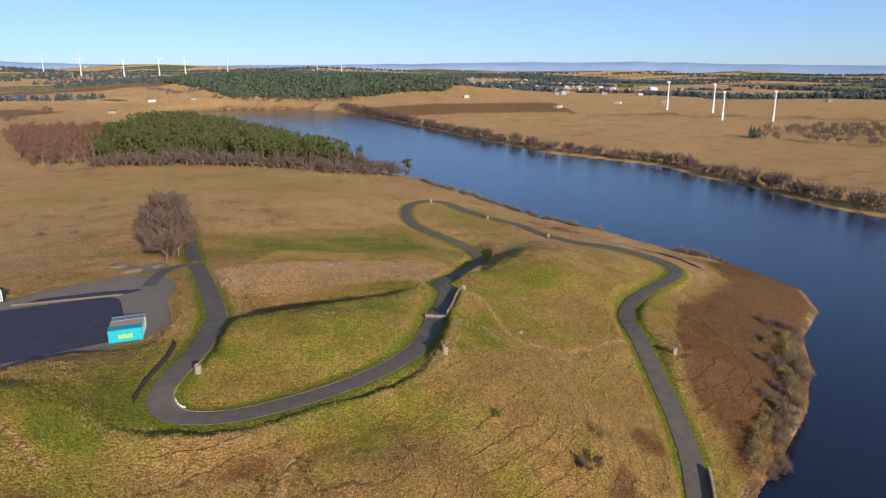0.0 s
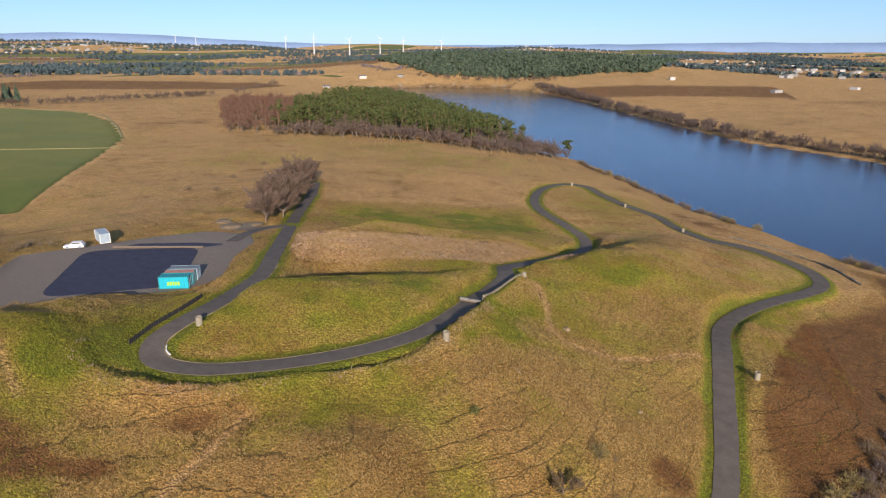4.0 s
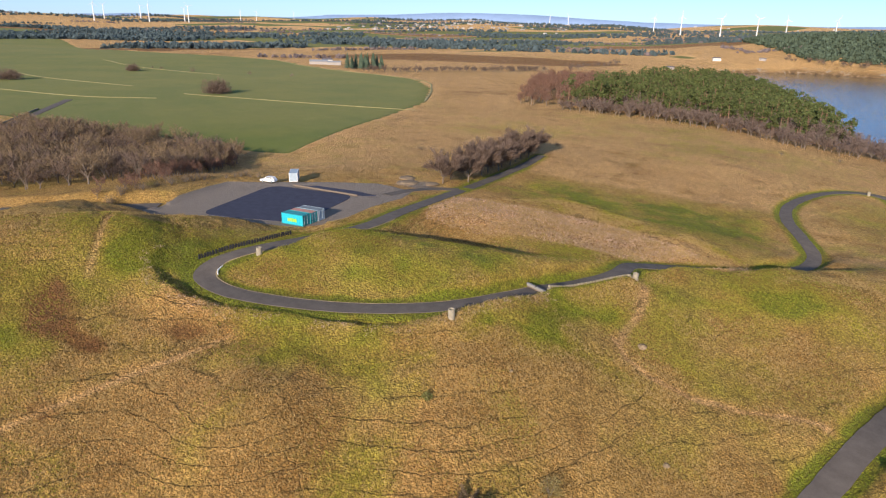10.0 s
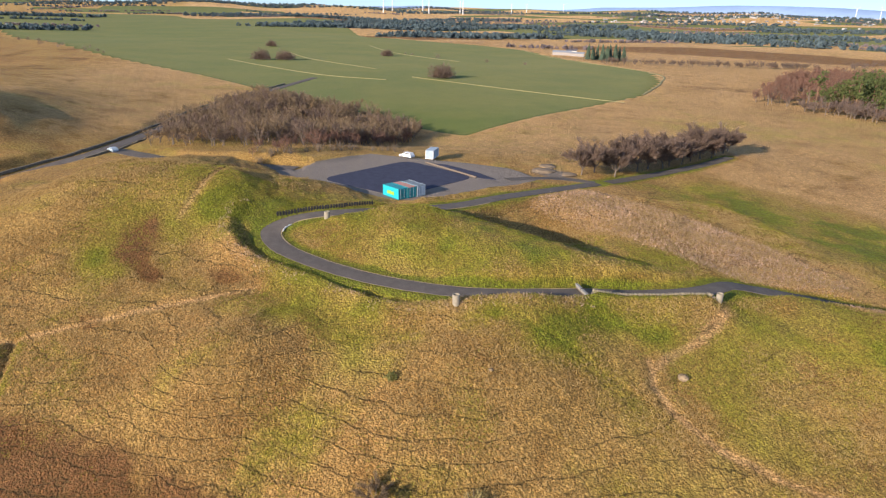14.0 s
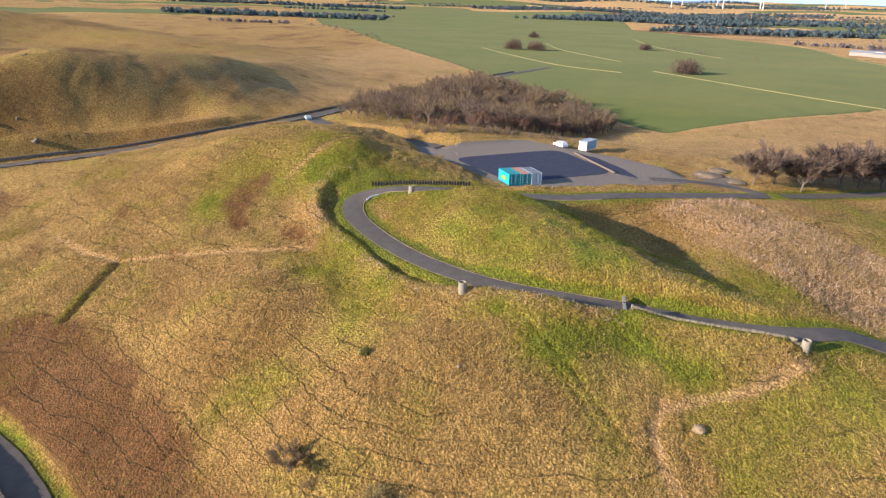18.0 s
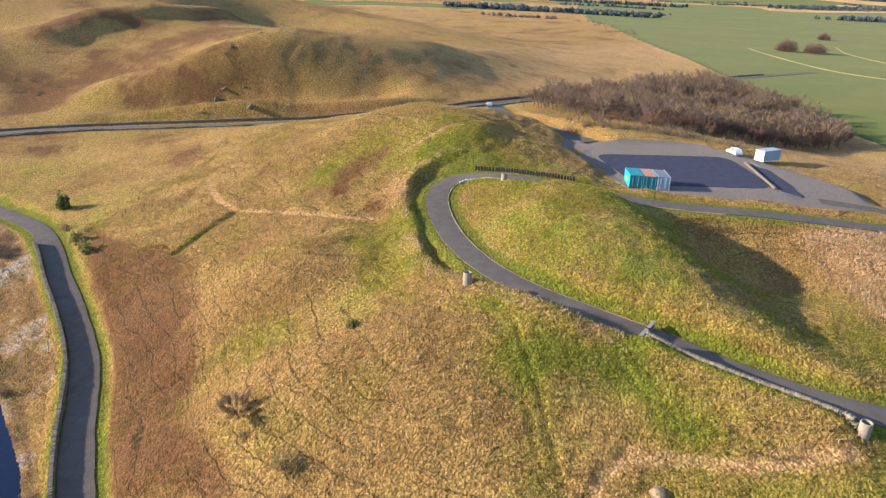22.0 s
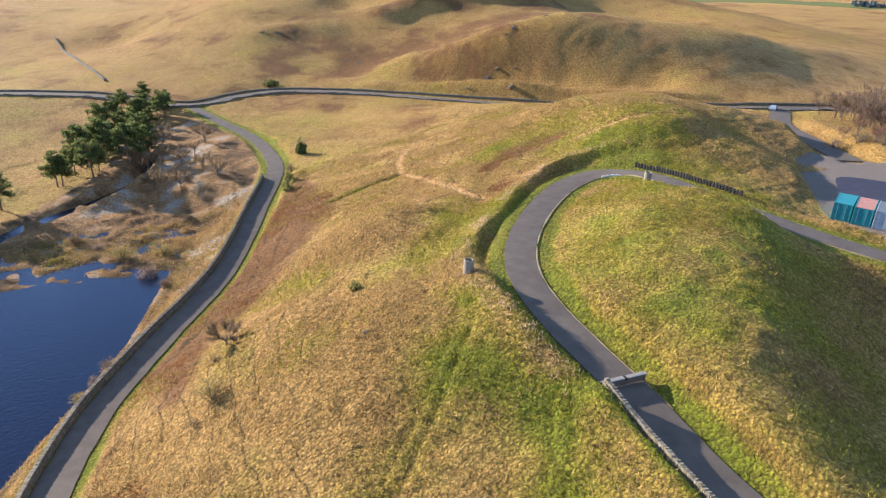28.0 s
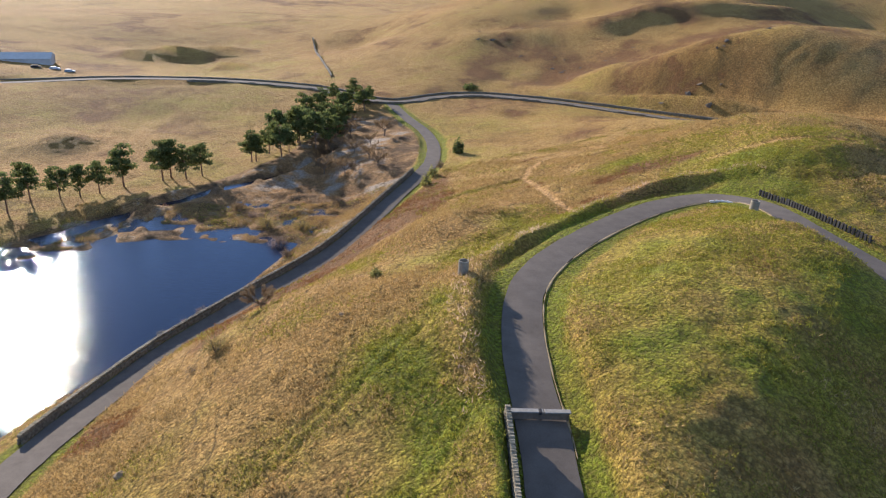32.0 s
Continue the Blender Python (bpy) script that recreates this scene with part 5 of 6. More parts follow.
# ---- trees and bushes that stand singly ----
rng = np.random.RandomState(11)
avenue = [plant("roadside_tree", bare_tree(20 + k, 8.6, 8.5, 3600, 0.25, 0.0085), (M_BARK, M_TWIG), "bare grey-brown broadleaf tree in the row beside the track", "tree", "row of trees by the track") for k in range(4)]
row = [(-77.5, 176), (-80.5, 182), (-79, 188), (-84, 193), (-85, 200), (-88, 206), (-88.5, 212), (-92, 217), (-93.5, 223), (-96.5, 229), (-99, 235), (-100.5, 241), (-105, 246), (-107.5, 252), (-111, 257), (-90, 198), (-95, 211), (-100, 224), (-105, 238)]
spread("roadside_tree", avenue, "", "", row, rng, 0.9, 1.3)
for nm, seed, at, tall, wide in (("field_tree", 31, (-409, 246), 15, 20), ("field_tree", 32, (-632, 127), 15, 18), ("field_tree", 33, (-626, 150), 14, 20), ("field_tree", 34, (-698, 275), 11, 13), ("field_tree", 35, (-900, 160), 12, 14)):
    ob = plant(nm, shrub(seed, wide * 1.1, tall * 0.75, 2600), (M_BARK, M_TWIG), "bare spreading tree alone in the green pasture", "tree", "pasture trees")
    ob.matrix_basis = pose(*at, height(*at))
# small crooked trees and gorse on the slope
ob = plant("hawthorn", bare_tree(41, 3.4, 4.2, 3400, 0.2, 0.006), (M_BARK, M_TWIG_GREY), "small crooked bare hawthorn on the slope", "tree")
ob.matrix_basis = pose(23.6, 92.3, height(23.6, 92.3), 6, 0, 40)
for k, (x, y, w, h, name, leafy, label) in enumerate(((27.6, 102.6, 3.6, 2.7, "olive_bush", 0, "thin olive twiggy bush on the straw slope"), (8.9, 97.9, 1.7, 1.1, "gorse_bush", 240, "small olive gorse tuft on the slope"),
                                              (-19.2, -4.5, 3.2, 4.0, "holly_bush", 520, "rounded dark evergreen bush beside the road"), (-12.8, 5.5, 2.8, 2.6, "roadside_shrub", 0, "scrubby bush at the road's edge"),
                                              (-9.6, 13.5, 3.2, 3.2, "roadside_shrub", 260, "green scrubby bush at the road's edge"), (-7.2, 20.0, 3.0, 3.0, "roadside_shrub", 240, "green scrubby bush at the road's edge"),
                                              (-41, -105, 6.5, 2.4, "juniper_bush", 420, "dark low bush above the moor road"), (25.6, 95.0, 2.4, 1.0, "dead_brush", 0, "heap of dead grey brush beside the hawthorn"), (30.0, 104.6, 2.2, 0.9, "dead_brush", 0, "heap of dead grey brush beside the gorse"))):
    ob = plant(name, shrub(50 + k, w, h, 560 if name == "olive_bush" else 420, leafy), (M_BARK, M_OLIVETWIG if name == "olive_bush" else M_NEEDLE if name in ("holly_bush", "juniper_bush") else M_GORSE if leafy else M_TWIG_GREY), label, "bush")
    ob.matrix_basis = pose(x, y, height(x, y))
willows = [plant("willow_bush", shrub(70 + k, 4.6, 3.2, 700), (M_BARK, (M_TWIG_GREY, M_TWIG_DARK, M_OLIVETWIG)[k]), "leafless grey-brown willow bush at the water's edge", "bush", "shore willows") for k in range(3)]
spots = np.vstack([[(36.2, 69.5), (38.4, 72.8), (40.6, 76.4), (24.5, 43.5), (26.5, 37), (30, 27), (38, 15), (34, 20), (22, 28)],
                   along([(61, 110), (68, 120), (77, 131), (85, 144), (92, 157), (98, 171), (103, 182)], 1.2, 2.4, 4), along([(64, 118), (76, 136), (88, 160), (98, 178)], 6, 4, 8), along([(-16, 440), (-4, 418), (18, 386), (29, 368), (45, 338), (51, 328)], 2.4, 2.6, 5),
                   along([(53, 326), (66, 310)], 2.0, 2.2, 6), along([(98, 268), (114, 250)], 1.8, 2.2, 7), [(74, 301)]])
spread("willow_bush", willows, "", "", spots, rng, 0.5, 1.1)
heath = [plant("moor_bush", shrub(80 + k, 5.0, 2.6, 420), (M_BARK, M_TWIG_GREY), "low bare bush on the open moor", "bush", "moor bushes") for k in range(2)]
spread("moor_bush", heath, "", "", [(-153, 291), (-122, 285), (-142, 251), (-126, 218), (-138, 217), (-118, 262), (-40, 400), (-60, 380)], rng, 0.6, 1.0)
# pines by the marsh
pines = [plant("scots_pine", pine_tree(90 + k, 9.2, 40, 50, 0.40, 0.34, 0.026), (M_PINEBARK, M_NEEDLE), "tall Scots pine with a dark bushy crown beside the marsh", "tree", "marsh pines") for k in range(4)]
shelter = [(92, 22), (88, 17), (84, 13.5), (80.5, 9), (76.5, 4.5), (72.5, 1), (68.5, -3.5), (64, -7), (60.5, -11), (56.5, -13), (52, -16.5), (100, 30), (108, 37), (40, -27), (37.5, -24.5), (32, -28)]
grove = [(27, -45), (30, -52), (25, -66), (20, -80), (12, -86), (16, -95), (8, -100), (28, -60), (33, -40), (35, -33), (29, -33), (26, -40), (21, -37), (17, -44), (22, -50), (16, -56), (20, -64), (14, -66), (10, -74), (14, -80), (6, -84), (2, -90), (9, -92), (4, -80), (19, -73), (24, -58)]
shelter = [(x + rng.normal(0, 1.3), y + rng.normal(0, 1.3)) for x, y in shelter]
spread("scots_pine", pines, "", "", shelter + grove, rng, 0.7, 1.3)
alder = [plant("alder_tree", bare_tree(60 + k, 6.5, 5.5, 620, 0.3), (M_BARK, M_TWIG_GREY), "bare alder in the wet ground by the burn", "tree", "burnside alders") for k in range(2)]
spread("alder_tree", alder, "", "", [(13, -28), (9, -22), (16, -36), (5, -14), (10, -48), (4, -30), (8, -58), (3, -6), (12, -8), (-1, -40), (18, -14)], rng, 0.6, 1.1)
lone = plant("shore_pine", pine_tree(99, 13.0, 16, 28, 0.26, 0.6), (M_PINEBARK, M_NEEDLE), "lone tall pine at the end of the wood above the shore", "tree")
lone.matrix_basis = pose(-24, 446, height(-24, 446))

# ---- woods ----
p_pine = [pine_tree(200 + k, 15.0, 13, 13, 0.26, 0.35) for k in range(4)]
p_bare = [bare_tree(210 + k, 11.0, 8.0, 330, 0.2) for k in range(4)]
p_scrub = [bare_tree(220 + k, 8.5, 6.0, 460, 0.22, 0.0095) for k in range(4)]
p_larch = [bare_tree(230 + k, 14.0, 6.0, 240, 0.35) for k in range(3)]
p_spruce = [spruce_tree(240 + k, 15.0) for k in range(3)]
p_clump = [tree_clump(260 + k, 12.0, 10.0) for k in range(4)]
p_bushy = [shrub(250 + k, 6.0, 4.0, 150) for k in range(3)]
FRONT = [(-215, 404), (-176, 424), (-142, 432), (-105, 434), (-74, 420), (-50, 426), (-30, 440)]
wood("pine_wood", scatter([(-222, 412), (-178, 436), (-142, 446), (-105, 448), (-74, 440), (-52, 452), (-75, 505), (-120, 590), (-185, 700), (-280, 830), (-330, 820), (-330, 740), (-300, 640), (-262, 520)], 7.5, 21), p_pine, (M_PINEBARK, M_NEEDLE), "dark green pine wood above the loch", 1, 0.5, 1.5)
wood("wood_edge", np.vstack([along(FRONT, 2.2, 6, 22), along([(-30, 440), (-50, 470), (-85, 520), (-130, 605)], 3.5, 7, 23)]), p_bare, (M_BARK, M_TWIG_DARK), "leafless broadleaf fringe of the pine wood", 2, 0.6, 1.05)
wood("wood_broadleaf", scatter([(-215, 420), (-176, 440), (-142, 448), (-105, 450), (-74, 444), (-48, 450), (-66, 486), (-110, 500), (-160, 492), (-205, 470)], 9.0, 41, 0.8), p_bare, (M_BARK, M_TWIG_DARK), "leafless trees mixed into the front of the pine wood", 18, 0.9, 1.35)
wood("tall_spruces", scatter([(-300, 640), (-262, 600), (-225, 640), (-240, 720), (-290, 800), (-330, 780)], 9.0, 42, 0.9), p_spruce, (M_BARK, M_NEEDLE), "tall dark spruces at the back of the pine wood", 19, 0.95, 1.4)
wood("larch_plantation", scatter([(-250, 392), (-222, 410), (-262, 520), (-300, 640), (-330, 690), (-410, 640), (-385, 580)], 8.5, 24, 0.85), p_larch, (M_BARK, M_TWIG_RED), "reddish brown bare larch plantation", 3, 0.6, 1.0)
scrub_at = scatter([(-152, 56), (-138, 78), (-128, 100), (-140, 122), (-160, 140), (-186, 162), (-204, 160), (-236, 142), (-284, 112), (-296, 104), (-262, 88), (-210, 70)], 4.8, 25, 0.9)
wood("willow_scrub", scrub_at[::2], p_scrub, (M_BARK, M_TWIG_GREY), "pale grey-brown willows mixed into the scrub wood", 17, 0.6, 1.15)
wood("scrub_wood", scrub_at[1::2], p_scrub, (M_BARK, M_TWIG), "bare brown birch and willow scrub below the moor road", 4, 0.55, 1.05)
wood("birch_fringe", along([(-109, 86), (-113, 99), (-126, 111), (-143, 124), (-166, 142), (-190, 160)], 2.4, 4, 40), p_scrub, (M_BARK, M_TWIG_RED), "tawny birch saplings along the front of the scrub wood", 16, 0.35, 0.75)
wood("yard_scrub", along([(-106, 88), (-111, 100), (-115, 112), (-117, 126), (-112, 134)], 1.6, 2.6, 26), p_bushy, (M_BARK, M_TWIG_GREY), "thin bare scrub along the yard", 5, 0.4, 0.75, "scrub")
M_SHOREWOOD = plain("shore_twigs", (0.19, 0.135, 0.115), 0.95, 0.5, 0.35, per_island=0.5, leaf=0.35)
wood("far_shore_scrub", np.vstack([along([(-195, 1290), (-112, 1135), (-27, 935), (18, 826), (60, 732), (106, 636), (125, 612)], 1.5, 9, 27), along([(125, 618), (150, 585), (190, 545), (200, 490), (212, 455), (222, 410), (236, 365), (262, 330), (330, 250)], 1.5, 6, 28)]), p_bushy + p_scrub, (M_BARK, M_SHOREWOOD), "bare scrub along the far shore", 6, 0.6, 1.3)
wood("mixed_copse", np.vstack([along([(327, 700), (350, 664), (400, 596), (430, 560)], 7, 14, 29), scatter([(350, 760), (440, 640), (540, 760), (500, 800)], 13, 30)]), p_scrub, (M_BARK, M_TWIG), "bare copse on the far moss", 7, 0.8, 1.2)
wood("spruce_clump", along([(322, 704), (336, 690)], 4, 6, 31), p_spruce, (M_BARK, M_SPRUCE), "dark spruce clump on the far moss", 8, 0.7, 1.0)
wood("spruce_plantation", np.vstack([scatter([(-650, 1570), (-450, 1390), (-258, 1375), (-160, 1380), (-60, 1450), (-200, 1900), (-420, 2200), (-720, 2200)], 13, 32), scatter([(-60, 1450), (0, 1440), (60, 1700), (-60, 2100), (-240, 1950)], 13, 33)]), p_clump, (M_BARK, plain("plantation_needles", (0.10, 0.135, 0.085), 0.9, 0.02, 0.25, per_island=0.3, leaf=0.3)), "wide dark spruce plantation beyond the loch", 9, 1.0, 1.35)
wood("dam_copse", along([(-470, 1370), (-380, 1362), (-270, 1362), (-170, 1330)], 8, 9, 34), p_bare, (M_BARK, M_TWIG), "bare trees below the plantation", 10, 0.7, 1.1)
wood("farm_shelter_belt", np.vstack([along([(-567, 490), (-540, 560), (-524, 640), (-525, 740)], 2.5, 8, 35), along([(-530, 800), (-580, 920), (-620, 1060)], 9, 7, 36)]), p_scrub, (M_BARK, M_TWIG), "long brown shelter belt across the moor", 11, 0.6, 1.0)
wood("farm_conifers", scatter([(-640, 500), (-612, 510), (-606, 540), (-640, 545)], 8, 37), p_spruce, (M_BARK, M_SPRUCE), "dark conifers beside the farm", 12, 1.0, 1.5)
# far trees: aerial haze painted as blue and purple in their base colours
M_FARWOOD_HAZE = plain("haze_blue_conifers", (0.11, 0.15, 0.155), 0.95, 0.05, 0.3, per_island=0.35, leaf=0.3)
M_FARTWIG_HAZE = plain("haze_purple_twigs", (0.27, 0.215, 0.205), 0.95, 0.05, 0.3, per_island=0.35, leaf=0.3)
belts, blocks = [], []
brng = np.random.RandomState(77)
for k in range(330):
    a, r = radians(brng.uniform(-115, 40)), brng.uniform(950, 4300)
    x, y = math.sin(a) * r, math.cos(a) * r
    if -560 < x < 300 and y < 1500 or x > 0 and r < 1350 or (inside(np.array([x]), np.array([y]), PASTURE)[0]):
        continue
    ang, ln = a + math.pi / 2 + brng.normal(0, 0.35), brng.uniform(120, 460) * r / 2500
    if k % 3:
        belts.append(along([(x, y), (x + math.sin(ang) * ln, y + math.cos(ang) * ln)], 5 + r / 900, 3 + r / 400, 300 + k))
    elif r > 1300:
        # a planted block, long across the line of sight
        u, w, d = np.array([math.cos(a), -math.sin(a)]), np.array([math.sin(a), math.cos(a)]), brng.uniform(30, 90)
        c = np.array([x, y])
        blocks.append(scatter([tuple(c - u * ln), tuple(c + u * ln * 0.8), tuple(c + u * ln + w * d), tuple(c - u * ln * 0.7 + w * d * 1.3)], 13 + r / 300, 700 + k))
wood("far_plantations", np.vstack(blocks), p_clump, (M_BARK, M_FARWOOD_HAZE), "dark planted woods on the distant farmland", 20, 0.8, 1.3)
wood("far_woods", np.vstack(belts[::2]), p_clump, (M_BARK, M_FARWOOD_HAZE), "dark belts of trees far off in the farmland", 13, 0.45, 0.9)
wood("far_hedgerows", np.vstack(belts[1::2]), p_clump, (M_BARK, M_FARTWIG_HAZE), "bare hedgerows and copses far off", 14, 0.4, 0.75)
wood("meadow_bushes", np.vstack([along([(-1180, -250), (-900, -120), (-700, -20)], 26, 14, 38), along([(-765, 300), (-640, 330), (-540, 380)], 40, 5, 39)]), p_bushy, (M_BARK, M_TWIG), "scattered bushes along the pasture's banks", 15, 0.8, 1.6)


# ---- buildings ----
M_SLATE = plain("slate_roof", (0.10, 0.10, 0.115), 0.7, 1.0, 0.25)
M_HARL = plain("pale_harling", (0.52, 0.49, 0.44), 0.9, 0.6, 0.15)
M_FARMWALL = plain("dull_farm_wall", (0.30, 0.27, 0.24), 0.9, 0.6, 0.2)
M_SHEET = plain("grey_sheet_roof", (0.24, 0.25, 0.26), 0.6, 0.5, 0.15)


def house(name, x, y, turn, L, W, H, roof, label, category="house", wall_mat=None, windows=2):
    z = height(x, y)
    c = thing(name, x, y, z, turn, label, category)
    part("wall", box((0, 0, -1), (L, W, H), 0.05), wall_mat or M_HARL, c)
    bm = bmesh.new()
    e = 0.35
    lo = [bm.verts.new(p) for p in ((-e, -e, H), (L + e, -e, H), (L + e, W + e, H), (-e, W + e, H))]
    hi = [bm.verts.new(p) for p in ((-e, W / 2, H + W * 0.2), (L + e, W / 2, H + W * 0.2))]
    for f in ((lo[0], lo[1], hi[1], hi[0]), (lo[2], lo[3], hi[0], hi[1]), (lo[1], lo[2], hi[1]), (lo[3], lo[0], hi[0]), (lo[3], lo[2], lo[1], lo[0])):
        bm.faces.new(f)
    part("roof", bm, roof, c)
    for k in range(windows):
        wx = L * (k + 0.5) / windows
        part("window", box((wx - 0.6, -0.05, 1.0), (wx + 0.6, 0.06, 2.2)), M_GLASS, c)
    return c


house("farmhouse", -748, 540, 60, 14, 8, 5, M_SLATE, "pale farmhouse with a slate roof among sheds")
house("barn", -735, 512, 55, 24, 11, 4, M_SHEET, "long grey farm shed", "barn", M_FARMWALL, 0)
house("barn", -716, 528, 55, 18, 9, 3.5, M_SHEET, "low grey farm shed behind the long one", "barn", M_FARMWALL, 0)
house("cottage", -540, 1075, 20, 13, 7, 3, M_SLATE, "low cottage near the end of the loch", "house", M_FARMWALL)
house("cottage", -555, 1262, 40, 14, 9, 5, M_SLATE, "white cottage near the end of the loch")
house("cottage", -500, 1330, 10, 11, 7, 4, M_SLATE, "dull harled cottage near the end of the loch", "house", M_FARMWALL)
house("shed", 150, -182, 12, 26, 12, 3.2, M_HARL, "broad pale shed beside the moor road", "shed", M_HARL, 4)
house("shed", 182, -200, 12, 20, 10, 3.2, M_WHITE, "white roofed shed beside the moor road", "shed", M_HARL, 3)
house("factory", 500, 1620, 20, 20, 14, 10, M_WHITE, "tall white block among trees beyond the moss", "building", M_WHITE, 0)
for k, (x, y) in enumerate(((140, -160), (133, -158), (147, -158))):
    vehicle("car", x, y, height(x, y) + 0.02, 15 * k, 4.3, 1.8, 1.5, (M_WHITE, M_GREYBOX, M_BLACK)[k], ("white", "silver", "black")[k] + " car parked by the pale shed")
hv, hf, ha = [], [], 0
prism = np.array([(0, 0, -2), (1, 0, -2), (1, 1, -2), (0, 1, -2), (0, 0, 1), (1, 0, 1), (1, 1, 1), (0, 1, 1)], float)
cubes = np.array([(4, 5, 6, 7), (0, 1, 5, 4), (1, 2, 6, 5), (2, 3, 7, 6), (3, 0, 4, 7)])
trng = np.random.RandomState(5)
spots = []
for cxx, cyy, sx, sy, n in ((-2400, 2300, 260, 260, 120), (-3000, 3300, 420, 260, 120), (-1900, 3500, 500, 250, 60), (330, 1700, 160, 220, 50), (100, 2600, 300, 300, 60), (-600, 3800, 600, 260, 50), (-2300, 1700, 160, 120, 16), (-2700, 600, 80, 60, 8)):
    spots.append(np.c_[trng.normal(cxx, sx, n), trng.normal(cyy, sy, n)])
spots = np.vstack(spots)
for (x, y), z in zip(spots, heights(spots)):
    a = trng.rand() * 3.14
    c = prism * (trng.uniform(8, 18), trng.uniform(7, 10), trng.uniform(3.5, 6))
    c = np.c_[c[:, 0] * math.cos(a) - c[:, 1] * math.sin(a), c[:, 0] * math.sin(a) + c[:, 1] * math.cos(a), c[:, 2]]
    hv.append(c + (x, y, z))
    hf.append(cubes + ha)
    ha += 8
tagged(new("far_village", sheet("far_village", np.vstack(hv), np.vstack(hf), plain("far_houses", (0.46, 0.44, 0.41), 0.8, 0.01, 0.2, per_island=0.6), False)), "pale houses of villages far away", "village", kind="stuff")


# ---- wind turbines ----
def turbine(x, y, tall, blade, turn, spin):
    z = height(x, y)
    c = thing("wind_turbine", x, y, z, turn, "white three-bladed wind turbine on the distant moor", "wind turbine", "wind turbines")
    part("tower", lathe([(0.035 * tall + 0.3, -1), (0.02 * tall + 0.25, tall * 0.6), (0.014 * tall + 0.2, tall)], 12), M_WHITE, c)
    part("nacelle", box((-0.05 * tall, -0.02 * tall - 0.2, tall - 0.3), (0.04 * tall, 0.02 * tall + 0.2, tall + 0.035 * tall + 0.4), 0.15), M_WHITE, c)
    bm = bmesh.new()
    bmesh.ops.create_uvsphere(bm, u_segments=8, v_segments=6, radius=0.022 * tall + 0.2)
    bmesh.ops.translate(bm, verts=bm.verts, vec=(-0.06 * tall, 0, tall + 0.02 * tall))
    hub = part("hub", bm, M_WHITE, c)
    for k in range(3):
        bm = box((-0.10, -0.028 * blade, 0), (0.10, 0.028 * blade, blade))
        for v in bm.verts:
            if v.co.z > 1:
                v.co.y *= 0.3
        bm.transform(Matrix.Translation((-0.065 * tall, 0, tall * 1.02)) @ Matrix.Rotation(radians(spin + 120 * k), 4, 'X'))
        part("blade", bm, M_WHITE, hub)
    return c


for k, (x, y) in enumerate(((356, 1062), (402, 995), (372, 887), (431, 869))):
    turbine(x, y, (42, 40, 36, 37)[k], 7, 10, 20 * k)
for k, (az, r, t) in enumerate(((-28.1, 2700, 62), (-25.2, 2700, 60), (-22.7, 2800, 62), (-20.8, 2900, 58), (-17.6, 2900, 56), (-10.5, 2600, 46), (-8.5, 2500, 46), (-30.5, 3400, 60), (-39, 4200, 62), (-37.5, 4200, 62),
                               (-74.5, 3300, 72), (-73.9, 3600, 62), (-71.4, 3700, 62), (-70.7, 3300, 70), (-68.2, 3500, 60), (-67.8, 3200, 66), (-64.1, 3900, 58), (-62.9, 4000, 58), (-60, 4200, 55))):
    turbine(math.sin(radians(az)) * r, math.cos(radians(az)) * r, t, t * 0.36, 90 - az + 25, 37 * k)

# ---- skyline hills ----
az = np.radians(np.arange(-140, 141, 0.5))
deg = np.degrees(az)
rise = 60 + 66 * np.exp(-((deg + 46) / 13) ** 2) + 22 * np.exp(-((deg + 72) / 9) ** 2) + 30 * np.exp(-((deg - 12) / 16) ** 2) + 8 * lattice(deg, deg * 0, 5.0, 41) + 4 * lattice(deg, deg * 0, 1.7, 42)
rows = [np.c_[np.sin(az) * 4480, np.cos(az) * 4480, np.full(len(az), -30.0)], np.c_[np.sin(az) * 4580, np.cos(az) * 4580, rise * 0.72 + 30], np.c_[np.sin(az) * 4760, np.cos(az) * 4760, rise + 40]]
tagged(new("backdrop", sheet("backdrop", np.stack(rows, 1).reshape(-1, 3), grid_faces(3, len(az)), M_HILL_HAZE)), "skyline hills with blue haze painted in", "hills", kind="structure")


# ---- rocks ----
M_BROWNSTONE = plain("lichened_brown_stone", (0.24, 0.175, 0.105), 1.0, 2.5, 0.45, spec=0.05, relief=0.05)


def boulder(name, x, y, size, seed, label):
    bm = bmesh.new()
    bmesh.ops.create_icosphere(bm, subdivisions=3, radius=size)
    for v in bm.verts:
        q = v.co * (1.3 / size) + Vector((seed * 3.1, seed, 0))
        v.co *= 1 + 0.28 * noise.noise(q) + 0.12 * noise.noise(q * 3)
        v.co.z *= 0.7
    me = bpy.data.meshes.new(name)
    bm.to_mesh(me)
    bm.free()
    me.materials.append(M_BROWNSTONE)
    ob = new(name, me)
    ob.location = (x, y, height(x, y) + size * 0.05)
    return tagged(ob, label, "rock")


